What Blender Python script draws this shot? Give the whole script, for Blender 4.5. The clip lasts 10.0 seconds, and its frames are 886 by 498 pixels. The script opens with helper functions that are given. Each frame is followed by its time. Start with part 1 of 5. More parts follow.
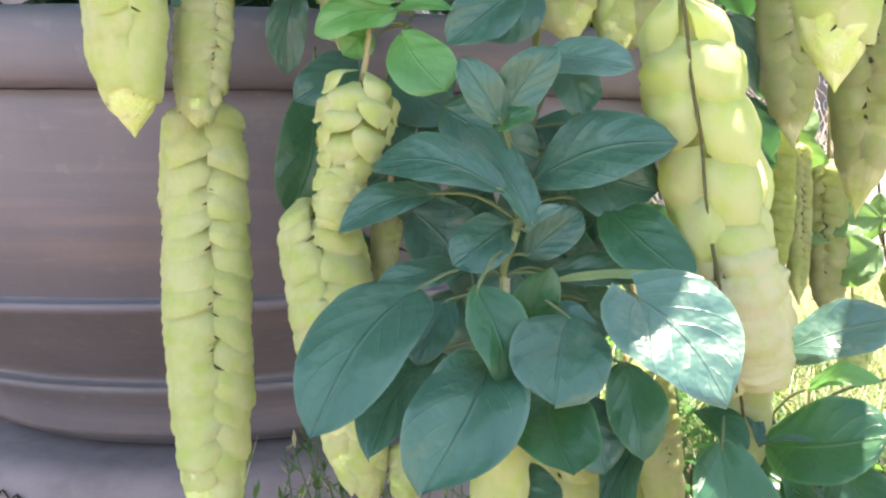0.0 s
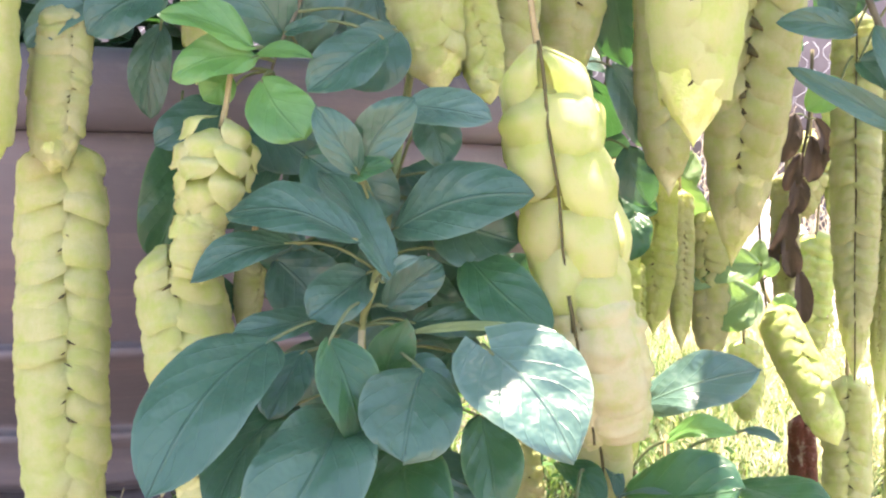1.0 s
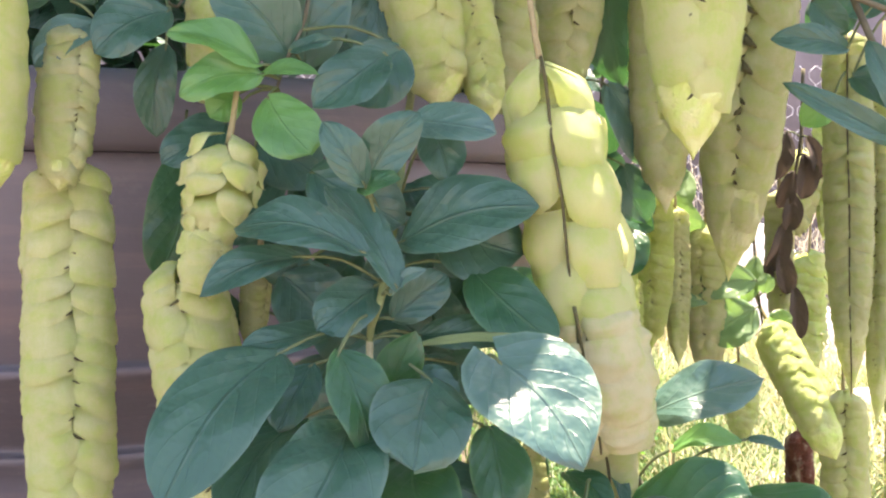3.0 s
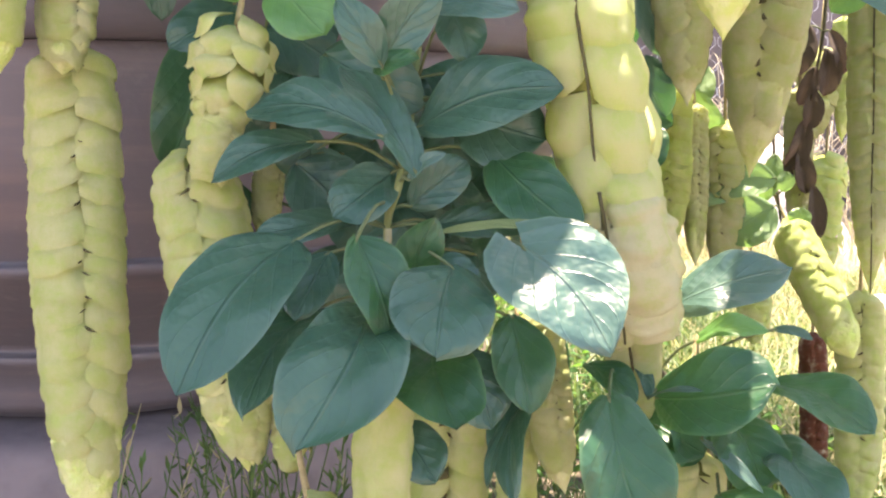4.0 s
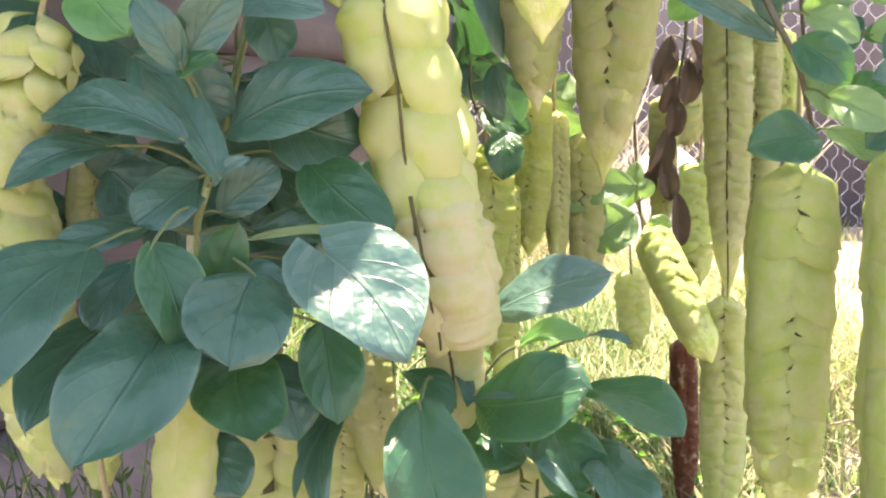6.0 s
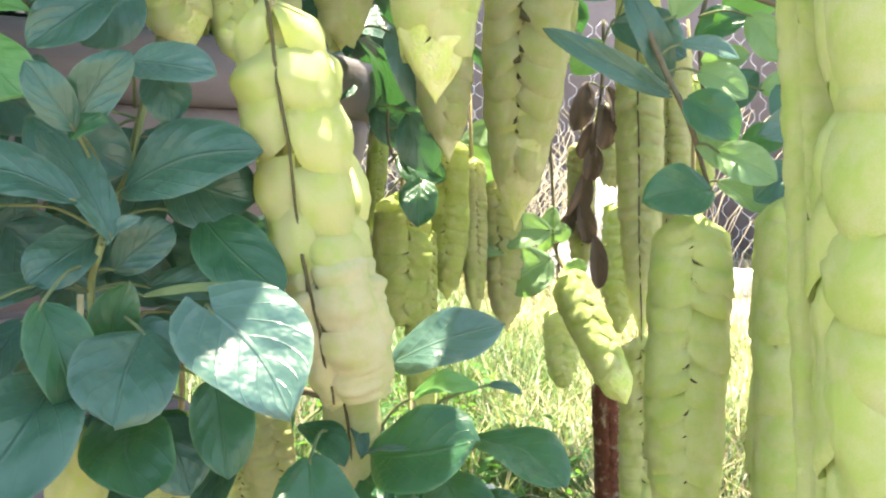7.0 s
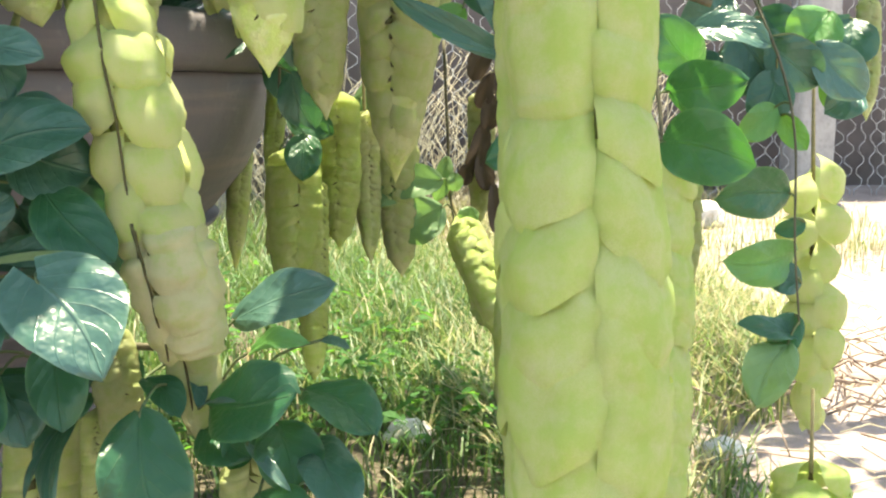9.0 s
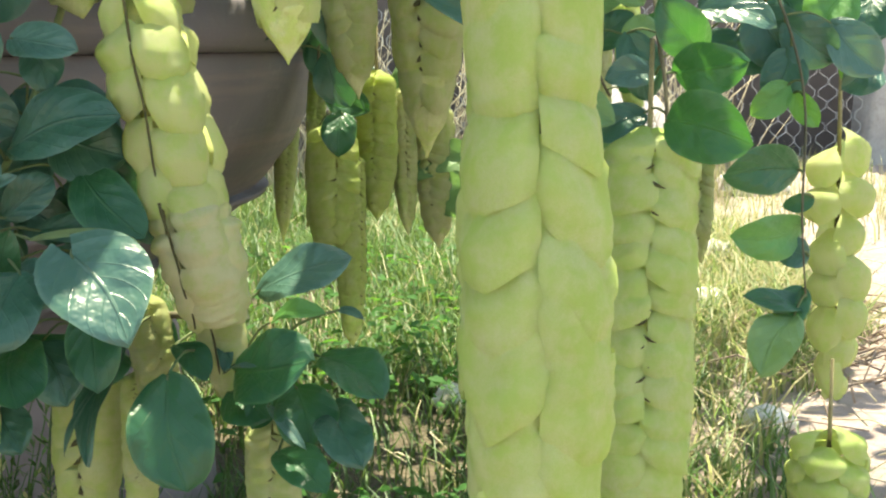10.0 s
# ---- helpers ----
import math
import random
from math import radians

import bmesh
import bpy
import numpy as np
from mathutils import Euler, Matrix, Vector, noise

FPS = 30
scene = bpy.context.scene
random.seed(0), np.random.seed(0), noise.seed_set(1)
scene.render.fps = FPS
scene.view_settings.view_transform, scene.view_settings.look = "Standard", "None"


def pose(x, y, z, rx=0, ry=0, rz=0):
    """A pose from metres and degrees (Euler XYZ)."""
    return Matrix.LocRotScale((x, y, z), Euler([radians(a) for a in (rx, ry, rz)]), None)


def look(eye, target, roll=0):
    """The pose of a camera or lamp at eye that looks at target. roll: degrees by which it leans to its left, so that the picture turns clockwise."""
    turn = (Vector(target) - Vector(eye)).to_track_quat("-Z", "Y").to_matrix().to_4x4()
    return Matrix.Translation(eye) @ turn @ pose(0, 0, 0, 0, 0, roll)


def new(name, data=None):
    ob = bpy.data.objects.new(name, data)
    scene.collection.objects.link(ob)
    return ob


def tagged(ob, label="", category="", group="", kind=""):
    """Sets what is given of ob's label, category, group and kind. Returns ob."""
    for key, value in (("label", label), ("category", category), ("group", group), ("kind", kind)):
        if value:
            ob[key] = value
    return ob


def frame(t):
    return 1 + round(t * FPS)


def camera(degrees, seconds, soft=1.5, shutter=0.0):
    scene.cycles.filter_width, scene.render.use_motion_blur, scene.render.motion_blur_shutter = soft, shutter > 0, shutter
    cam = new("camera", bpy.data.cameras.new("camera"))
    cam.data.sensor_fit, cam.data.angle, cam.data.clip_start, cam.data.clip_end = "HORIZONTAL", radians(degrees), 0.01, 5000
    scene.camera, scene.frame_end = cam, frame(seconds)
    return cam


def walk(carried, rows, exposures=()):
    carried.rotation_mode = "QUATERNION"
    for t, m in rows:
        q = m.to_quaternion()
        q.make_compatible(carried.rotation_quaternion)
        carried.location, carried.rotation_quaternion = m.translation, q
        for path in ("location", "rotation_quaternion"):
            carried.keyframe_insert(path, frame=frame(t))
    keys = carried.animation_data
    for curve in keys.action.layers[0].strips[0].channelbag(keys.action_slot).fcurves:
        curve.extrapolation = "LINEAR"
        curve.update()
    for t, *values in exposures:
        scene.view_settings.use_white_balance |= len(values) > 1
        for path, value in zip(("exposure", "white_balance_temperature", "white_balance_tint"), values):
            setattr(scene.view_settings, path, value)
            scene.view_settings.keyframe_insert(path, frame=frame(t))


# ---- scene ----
cam = camera(44.5, 10.0, soft=2.2)
METRES, EYE, TILT, LEAN, TURN = 0.36, 0.5, -6.0, 0.0, 0.0
ROWS = [
    (0.0, 0.0, 0.0, 0.0, -0.0, -0.0, -0.0),
    (0.5, 0.0497, 0.0031, 0.0085, -2.08, 0.6, 0.03),
    (1.0, 0.0866, 0.0155, 0.0205, -4.23, 1.93, -0.32),
    (1.5, 0.0909, 0.0098, 0.026, -6.01, 4.0, -0.14),
    (2.0, 0.0887, -0.0175, 0.0561, -6.06, 6.28, -0.29),
    (2.5, 0.0755, -0.0159, 0.0306, -5.24, 5.3, -0.06),
    (4.0, 0.0455, 0.0545, -0.036, -4.52, -1.23, 0.4),
    (4.5, 0.0441, 0.0627, -0.0489, -4.13, -2.6, 0.52),
    (5.0, 0.0659, 0.0786, -0.0643, -4.9, -2.18, 0.51),
    (5.5, 0.1288, 0.0792, -0.0493, -6.6, -1.49, 0.1),
    (6.0, 0.1893, 0.0665, -0.0468, -8.86, -0.62, 0.87),
    (7.5, 0.2853, 0.0011, -0.0053, -13.01, 1.38, 0.63),
    (8.0, 0.3141, -0.008, -0.0059, -14.66, 1.22, 0.4),
    (8.5, 0.3706, -0.0746, 0.0267, -14.5, -0.15, 0.68),
    (9.0, 0.4681, -0.1479, 0.0331, -12.49, -2.76, 1.66),
    (9.5, 0.5603, -0.2154, 0.0475, -10.59, -4.52, 1.75),
    (10.0, 0.5533, -0.2737, 0.0534, -8.62, -4.47, 1.87),
]
EXPOSURES = [(0, 2.74, 7350, 12), (1, 2.93, 7600, 25), (2, 2.69, 7450, 24), (4.5, 2.54, 7950, 24), (5.2, 2.74, 7950, 25), (6, 2.64, 7950, 22), (7.5, 2.72, 7650, 3), (8.2, 2.55, 7900, 1), (9, 2.08, 7950, 1), (10, 1.83, 8050, -3)]
walk(cam, [(t, pose(0, 0, EYE, TILT, LEAN, TURN) @ pose(METRES * x, METRES * y, METRES * z, 90 + pitch, roll, yaw)) for t, x, y, z, yaw, pitch, roll in ROWS], EXPOSURES)

# ---- world, sun, exposure ----
SUN_UP, SUN_ROUND = 73.0, 25.0  # height of the sun, and its turn from straight ahead towards the right
world = bpy.data.worlds.new("sky")
scene.world = world
world.use_nodes = True
wn = world.node_tree.nodes
sky = wn.new("ShaderNodeTexSky")
sky.sky_type, sky.sun_disc = "NISHITA", False
sky.sun_elevation, sky.sun_rotation = radians(SUN_UP), radians(SUN_ROUND)
wn["Background"].inputs["Strength"].default_value = 0.15
world.node_tree.links.new(sky.outputs[0], wn["Background"].inputs[0])
lamp = bpy.data.lights.new("sun", "SUN")
lamp.energy, lamp.angle, lamp.color = 5.0, radians(0.6), (1.0, 0.95, 0.86)
sun = new("sun", lamp)
up, rnd = radians(SUN_UP), radians(SUN_ROUND)
SUN_WAY = Vector((math.sin(rnd) * math.cos(up), math.cos(rnd) * math.cos(up), math.sin(up)))
sun.matrix_world = look(SUN_WAY * 10, (0, 0, 0))


# ---- materials ----
def material(name):
    m = bpy.data.materials.new(name)
    m.use_nodes = True
    nt = m.node_tree
    return m, nt, nt.nodes["Principled BSDF"]


def add(nt, kind, **values):
    n = nt.nodes.new("ShaderNode" + kind)
    for key, v in values.items():
        n.inputs[key.replace("_", " ")].default_value = v
    return n


def mixed(nt, fac, a, b, mode="MIX"):
    n = nt.nodes.new("ShaderNodeMix")
    n.data_type, n.blend_type = "RGBA", mode
    for sock, v in ((n.inputs[0], fac), (n.inputs[6], a), (n.inputs[7], b)):
        if isinstance(v, bpy.types.NodeSocket):
            nt.links.new(v, sock)
        else:
            sock.default_value = v if isinstance(v, (int, float)) else (*v, 1)
    return n.outputs[2]


def ramp(nt, fac, lo, hi):
    n = nt.nodes.new("ShaderNodeMapRange")
    n.inputs[1].default_value, n.inputs[2].default_value = lo, hi
    nt.links.new(fac, n.inputs[0])
    return n.outputs[0]


def noise_of(nt, scale, detail=4.0, coords="Object", rough=0.55):
    tc = nt.nodes.new("ShaderNodeTexCoord")
    n = add(nt, "TexNoise", Scale=scale, Detail=detail, Roughness=rough)
    nt.links.new(tc.outputs[coords], n.inputs[0])
    return n.outputs[0]


def bumped(nt, bsdf, height, strength, distance):
    b = add(nt, "Bump", Strength=strength, Distance=distance)
    nt.links.new(height, b.inputs["Height"])
    nt.links.new(b.outputs[0], bsdf.inputs["Normal"])
    return b


def thin(m, nt, bsdf, colour, amount):
    """Lets light through a thin leaf."""
    tr = nt.nodes.new("ShaderNodeBsdfTranslucent")
    if isinstance(colour, bpy.types.NodeSocket):
        nt.links.new(colour, tr.inputs[0])
    else:
        tr.inputs[0].default_value = (*colour, 1)
    mx = nt.nodes.new("ShaderNodeMixShader")
    mx.inputs[0].default_value = amount
    nt.links.new(bsdf.outputs[0], mx.inputs[1])
    nt.links.new(tr.outputs[0], mx.inputs[2])
    nt.links.new(mx.outputs[0], nt.nodes["Material Output"].inputs[0])


def math_node(nt, op, a, b=0.0):
    n = nt.nodes.new("ShaderNodeMath")
    n.operation = op
    for sock, v in zip(n.inputs, (a, b)):
        if isinstance(v, bpy.types.NodeSocket):
            nt.links.new(v, sock)
        else:
            sock.default_value = v
    return n.outputs[0]


def bract_material(name, base, tinge, through_colour, amount=0.3, spots=(0.30, 0.20, 0.06), spotted=0.35, fleck=(0.62, 0.76)):
    m, nt, b = material(name)
    info = nt.nodes.new("ShaderNodeObjectInfo")
    uv = nt.nodes.new("ShaderNodeUVMap")
    sep = nt.nodes.new("ShaderNodeSeparateXYZ")
    nt.links.new(uv.outputs[0], sep.inputs[0])
    col = mixed(nt, ramp(nt, noise_of(nt, 55, 3), 0.35, 0.65), base, tinge)
    col = mixed(nt, math_node(nt, "MULTIPLY", info.outputs["Random"], 0.45), col, tinge)
    fine = noise_of(nt, 420, 3)
    patch = add(nt, "TexNoise", Scale=22.0, Detail=3.0)
    geo = nt.nodes.new("ShaderNodeNewGeometry")
    nt.links.new(geo.outputs["Position"], patch.inputs[0])
    green = tuple(c * f for c, f in zip(tinge, (0.90, 1.02, 0.74)))
    col = mixed(nt, math_node(nt, "MULTIPLY", ramp(nt, patch.outputs[0], 0.45, 0.7), 0.55), col, green)
    blot = add(nt, "TexNoise", Scale=75.0, Detail=4.0, Roughness=0.65)
    nt.links.new(geo.outputs["Position"], blot.inputs[0])
    deep = tuple(c * f for c, f in zip(tinge, (0.80, 0.98, 0.50)))
    col = mixed(nt, math_node(nt, "MULTIPLY", ramp(nt, blot.outputs[0], 0.47, 0.62), 0.6), col, deep)
    col = mixed(nt, math_node(nt, "MULTIPLY", ramp(nt, blot.outputs[0], 0.46, 0.32), 0.35), col, (0.84, 0.82, 0.56))
    col = mixed(nt, math_node(nt, "MULTIPLY", ramp(nt, noise_of(nt, 130, 2), *fleck), spotted), col, spots)
    edge = ramp(nt, math_node(nt, "ABSOLUTE", math_node(nt, "SUBTRACT", sep.outputs[0], 0.5)), 0.25, 0.5)
    col = mixed(nt, math_node(nt, "MULTIPLY", edge, 0.35), col, tuple(min(1, c * 1.12) for c in base))
    tip = math_node(nt, "MULTIPLY", ramp(nt, sep.outputs[1], 0.72, 1.0), ramp(nt, noise_of(nt, 40, 2), 0.45, 0.7))
    col = mixed(nt, math_node(nt, "MULTIPLY", tip, 0.15), col, spots)
    # fine net of veins fanning out along the bract
    fan = add(nt, "TexWave", Scale=5.0, Distortion=2.5, Detail=2.0)
    fan.bands_direction = "X"
    nt.links.new(uv.outputs[0], fan.inputs[0])
    col = mixed(nt, math_node(nt, "MULTIPLY", fan.outputs[1], 0.14), col, tinge)
    nt.links.new(col, b.inputs["Base Color"])
    b.inputs["Roughness"].default_value = 0.62
    b.inputs["Specular IOR Level"].default_value = 0.3
    crease = noise_of(nt, 190, 4, rough=0.62)
    h = math_node(nt, "ADD", math_node(nt, "MULTIPLY", fan.outputs[1], 0.35), math_node(nt, "ADD", math_node(nt, "MULTIPLY", fine, 0.2), math_node(nt, "MULTIPLY", crease, 1.7)))
    bumped(nt, b, h, 0.65, 0.0040)
    thin(m, nt, b, mixed(nt, 0.5, col, through_colour), amount)
    return m


def leaf_material(name, base, other, rib, through_colour, amount=0.22, rough=0.38, spec=0.6):
    m, nt, b = material(name)
    info = nt.nodes.new("ShaderNodeObjectInfo")
    uv = nt.nodes.new("ShaderNodeUVMap")
    sep = nt.nodes.new("ShaderNodeSeparateXYZ")
    nt.links.new(uv.outputs[0], sep.inputs[0])
    across = math_node(nt, "ABSOLUTE", sep.outputs[0])
    col = mixed(nt, ramp(nt, noise_of(nt, 28, 3), 0.35, 0.7), base, other)
    col = mixed(nt, math_node(nt, "MULTIPLY", info.outputs["Random"], 0.5), col, other)
    # side veins run forward from the midrib
    run = math_node(nt, "SUBTRACT", math_node(nt, "MULTIPLY", sep.outputs[1], 5.0), math_node(nt, "MULTIPLY", across, 2.6))
    saw = math_node(nt, "ABSOLUTE", math_node(nt, "SUBTRACT", math_node(nt, "FRACT", run), 0.5))
    vein = ramp(nt, saw, 0.06, 0.0)
    mid = ramp(nt, across, 0.05, 0.015)
    lines = math_node(nt, "MAXIMUM", mid, math_node(nt, "MULTIPLY", vein, 0.25))
    col = mixed(nt, math_node(nt, "MULTIPLY", lines, 0.16), col, rib)
    col = mixed(nt, math_node(nt, "MULTIPLY", ramp(nt, across, 0.90, 0.985), 0.45), col, rib)
    col = mixed(nt, math_node(nt, "MULTIPLY", ramp(nt, noise_of(nt, 160, 2), 0.68, 0.78), 0.3), col, (0.12, 0.11, 0.05))
    nt.links.new(col, b.inputs["Base Color"])
    rn = math_node(nt, "ADD", math_node(nt, "MULTIPLY", noise_of(nt, 60, 3), 0.12), rough - 0.06)
    nt.links.new(rn, b.inputs["Roughness"])
    b.inputs["Specular IOR Level"].default_value = spec
    swell = math_node(nt, "SUBTRACT", math_node(nt, "MULTIPLY", saw, 0.16), math_node(nt, "MULTIPLY", lines, 0.4))
    bumped(nt, b, math_node(nt, "ADD", swell, math_node(nt, "MULTIPLY", noise_of(nt, 45, 3), 2.4)), 0.7, 0.0024)
    thin(m, nt, b, through_colour, amount)
    return m


BRACT = bract_material("bract_pale_yellow_green", (0.74, 0.76, 0.40), (0.65, 0.70, 0.29), (0.72, 0.75, 0.27))
BRACT_LIME = bract_material("bract_lime", (0.73, 0.80, 0.36), (0.64, 0.74, 0.26), (0.70, 0.80, 0.20))
# next two: bract tones with sunlight and shade put into the colour
BRACT_SUN = bract_material("bract_sunlit_yellow", (0.80, 0.84, 0.48), (0.75, 0.80, 0.36), (0.78, 0.83, 0.34), 0.46)
BRACT_SHADED = bract_material("bract_shaded_olive", (0.72, 0.73, 0.42), (0.63, 0.66, 0.33), (0.65, 0.68, 0.24), 0.40, spotted=0.4)
BRACT_CREAM = bract_material("bract_cream", (0.79, 0.76, 0.48), (0.72, 0.70, 0.38), (0.72, 0.68, 0.36))
BRACT_MOSS = bract_material("bract_moss", (0.68, 0.73, 0.31), (0.58, 0.66, 0.22), (0.60, 0.70, 0.14), 0.45, spots=(0.05, 0.07, 0.02), spotted=0.8, fleck=(0.63, 0.68))
BRACT_DRY = bract_material("bract_red_brown", (0.20, 0.055, 0.03), (0.13, 0.04, 0.022), (0.25, 0.06, 0.02), 0.12)
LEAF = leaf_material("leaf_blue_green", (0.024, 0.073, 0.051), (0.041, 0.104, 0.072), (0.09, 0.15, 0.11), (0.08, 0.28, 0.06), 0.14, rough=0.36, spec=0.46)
LEAF_PALE = leaf_material("leaf_glaucous", (0.048, 0.112, 0.098), (0.064, 0.136, 0.106), (0.14, 0.22, 0.16), (0.16, 0.34, 0.10), 0.16, rough=0.34, spec=0.55)
LEAF_MID = leaf_material("leaf_mid_green", (0.015, 0.064, 0.037), (0.026, 0.092, 0.044), (0.10, 0.20, 0.09), (0.12, 0.40, 0.05), 0.20, rough=0.38, spec=0.42)
LEAF_LIME = leaf_material("leaf_fresh_green", (0.065, 0.19, 0.065), (0.10, 0.26, 0.07), (0.16, 0.32, 0.12), (0.25, 0.56, 0.07), 0.34, rough=0.42)
LEAF_SOFT = leaf_material("leaf_soft_green", (0.11, 0.20, 0.090), (0.17, 0.28, 0.13), (0.18, 0.27, 0.15), (0.24, 0.46, 0.10), 0.32, rough=0.45, spec=0.45)
LEAF_OLIVE = leaf_material("leaf_olive_underside", (0.20, 0.25, 0.11), (0.26, 0.31, 0.14), (0.30, 0.33, 0.18), (0.25, 0.40, 0.10), 0.25, rough=0.55, spec=0.3)
LEAF_WEED = leaf_material("weed_leaf", (0.030, 0.095, 0.030), (0.055, 0.14, 0.035), (0.08, 0.17, 0.06), (0.20, 0.50, 0.06), 0.30, rough=0.7, spec=0.15)
LEAF_DRY = leaf_material("leaf_dead_brown", (0.058, 0.046, 0.039), (0.10, 0.075, 0.062), (0.075, 0.056, 0.046), (0.10, 0.072, 0.055), 0.14, rough=0.7, spec=0.2)


def plain(name, a, b2, scale, rough=0.8, bump=0.4, dist=0.002, fine=6.0, spec=0.3):
    m, nt, b = material(name)
    n1, n2 = noise_of(nt, scale, 5), noise_of(nt, scale * fine, 4)
    col = mixed(nt, ramp(nt, n1, 0.32, 0.68), a, b2)
    col = mixed(nt, math_node(nt, "MULTIPLY", ramp(nt, n2, 0.45, 0.75), 0.35), col, tuple(v * 0.55 for v in a))
    nt.links.new(col, b.inputs["Base Color"])
    b.inputs["Roughness"].default_value = rough
    b.inputs["Specular IOR Level"].default_value = spec
    bumped(nt, b, math_node(nt, "ADD", n1, n2), bump, dist)
    return m


PITH = plain("spike_pith", (0.20, 0.22, 0.07), (0.28, 0.27, 0.10), 90)
# dark axis colour, also used for the slivers drawn as seam shade
RACHIS_AND_SHADE = plain("spike_axis_and_seam_shade", (0.050, 0.050, 0.018), (0.085, 0.075, 0.030), 120)
STALK = plain("spike_stalk", (0.24, 0.20, 0.10), (0.32, 0.27, 0.14), 150)
TWIG_GREEN = plain("green_twig", (0.15, 0.19, 0.07), (0.20, 0.21, 0.09), 60)
PETIOLE = plain("leaf_stalk", (0.09, 0.13, 0.055), (0.13, 0.15, 0.07), 60)
TWIG_DEAD = plain("dead_twig", (0.20, 0.14, 0.11), (0.31, 0.235, 0.19), 40)
TWIG_BROWN = plain("brown_twig", (0.075, 0.068, 0.045), (0.13, 0.115, 0.07), 60)
BARK = plain("bark", (0.09, 0.075, 0.06), (0.17, 0.14, 0.11), 40, 0.95, 1.0, 0.006)
def soil_material():
    """Pale sand, with dark humus where the grass grows."""
    m, nt, b = material("sandy_soil")
    tc = nt.nodes.new("ShaderNodeTexCoord")
    sep = nt.nodes.new("ShaderNodeSeparateXYZ")
    nt.links.new(tc.outputs["Object"], sep.inputs[0])
    wob = math_node(nt, "MULTIPLY", noise_of(nt, 2.2, 4), 1.1)
    reach = math_node(nt, "ADD", sep.outputs[0], math_node(nt, "MULTIPLY", sep.outputs[1], -0.12))
    dark = math_node(nt, "MULTIPLY", ramp(nt, math_node(nt, "ADD", reach, wob), 1.30, 0.95), math_node(nt, "MULTIPLY", ramp(nt, math_node(nt, "ADD", sep.outputs[1], math_node(nt, "MULTIPLY", wob, 0.4)), 0.55, 1.0), ramp(nt, math_node(nt, "ADD", sep.outputs[0], wob), -1.6, -0.6)))
    pale = mixed(nt, ramp(nt, noise_of(nt, 3.0, 5), 0.32, 0.68), (0.215, 0.166, 0.147), (0.325, 0.258, 0.237))
    pale = mixed(nt, math_node(nt, "MULTIPLY", ramp(nt, noise_of(nt, 42, 4), 0.5, 0.75), 0.5), pale, (0.18, 0.13, 0.10))
    humus = mixed(nt, noise_of(nt, 18, 4), (0.045, 0.038, 0.025), (0.12, 0.095, 0.06))
    nt.links.new(mixed(nt, dark, pale, humus), b.inputs["Base Color"])
    b.inputs["Roughness"].default_value = 0.95
    bumped(nt, b, noise_of(nt, 40, 5), 0.9, 0.012)
    return m


SOIL = soil_material()
PLINTH = plain("plinth_concrete", (0.17, 0.138, 0.145), (0.23, 0.19, 0.195), 7, 0.9, 0.5, 0.003)
CONCRETE = plain("post_concrete", (0.30, 0.28, 0.275), (0.40, 0.38, 0.37), 9, 0.9, 0.6, 0.004)
WALLSTUFF = plain("mauve_wall", (0.125, 0.108, 0.112), (0.20, 0.175, 0.18), 1.2, 0.9, 0.5, 0.01)
WIRE = plain("fence_wire", (0.60, 0.60, 0.61), (0.42, 0.42, 0.42), 30, 0.45)
STONE = plain("pale_stone", (0.52, 0.48, 0.45), (0.66, 0.62, 0.58), 14, 0.9, 0.8, 0.004)
MOUND = plain("pale_mound", (0.36, 0.33, 0.34), (0.46, 0.42, 0.43), 9, 0.95, 0.6, 0.006)
STRAW = plain("dry_straw", (0.56, 0.50, 0.36), (0.40, 0.33, 0.22), 20, 0.8)
POTSOIL = plain("dark_potting_soil", (0.035, 0.028, 0.022), (0.06, 0.045, 0.035), 30, 1.0, 1.0, 0.01)


def pot_material():
    m, nt, b = material("mauve_glazed_pot")
    tc = nt.nodes.new("ShaderNodeTexCoord")

    def stretched(sx, sz, scale):
        mp = nt.nodes.new("ShaderNodeMapping")
        mp.inputs["Scale"].default_value = (sx, sx, sz)
        nt.links.new(tc.outputs["Object"], mp.inputs[0])
        n = add(nt, "TexNoise", Scale=scale, Detail=6.0, Roughness=0.6)
        nt.links.new(mp.outputs[0], n.inputs[0])
        return n.outputs[0]
    band, run = stretched(1.6, 22.0, 2.0), stretched(9.0, 1.2, 2.4)
    col = mixed(nt, ramp(nt, noise_of(nt, 5, 5), 0.3, 0.7), (0.098, 0.090, 0.104), (0.138, 0.125, 0.141))
    col = mixed(nt, math_node(nt, "MULTIPLY", ramp(nt, band, 0.52, 0.70), 0.5), col, (0.22, 0.165, 0.160))
    col = mixed(nt, math_node(nt, "MULTIPLY", ramp(nt, run, 0.55, 0.75), 0.4), col, (0.145, 0.112, 0.114))
    col = mixed(nt, math_node(nt, "MULTIPLY", ramp(nt, noise_of(nt, 60, 3), 0.6, 0.8), 0.35), col, (0.26, 0.235, 0.23))
    nt.links.new(col, b.inputs["Base Color"])
    b.inputs["Roughness"].default_value = 0.6
    bumped(nt, b, math_node(nt, "ADD", noise_of(nt, 35, 4), band), 0.4, 0.003)
    return m


POT = pot_material()


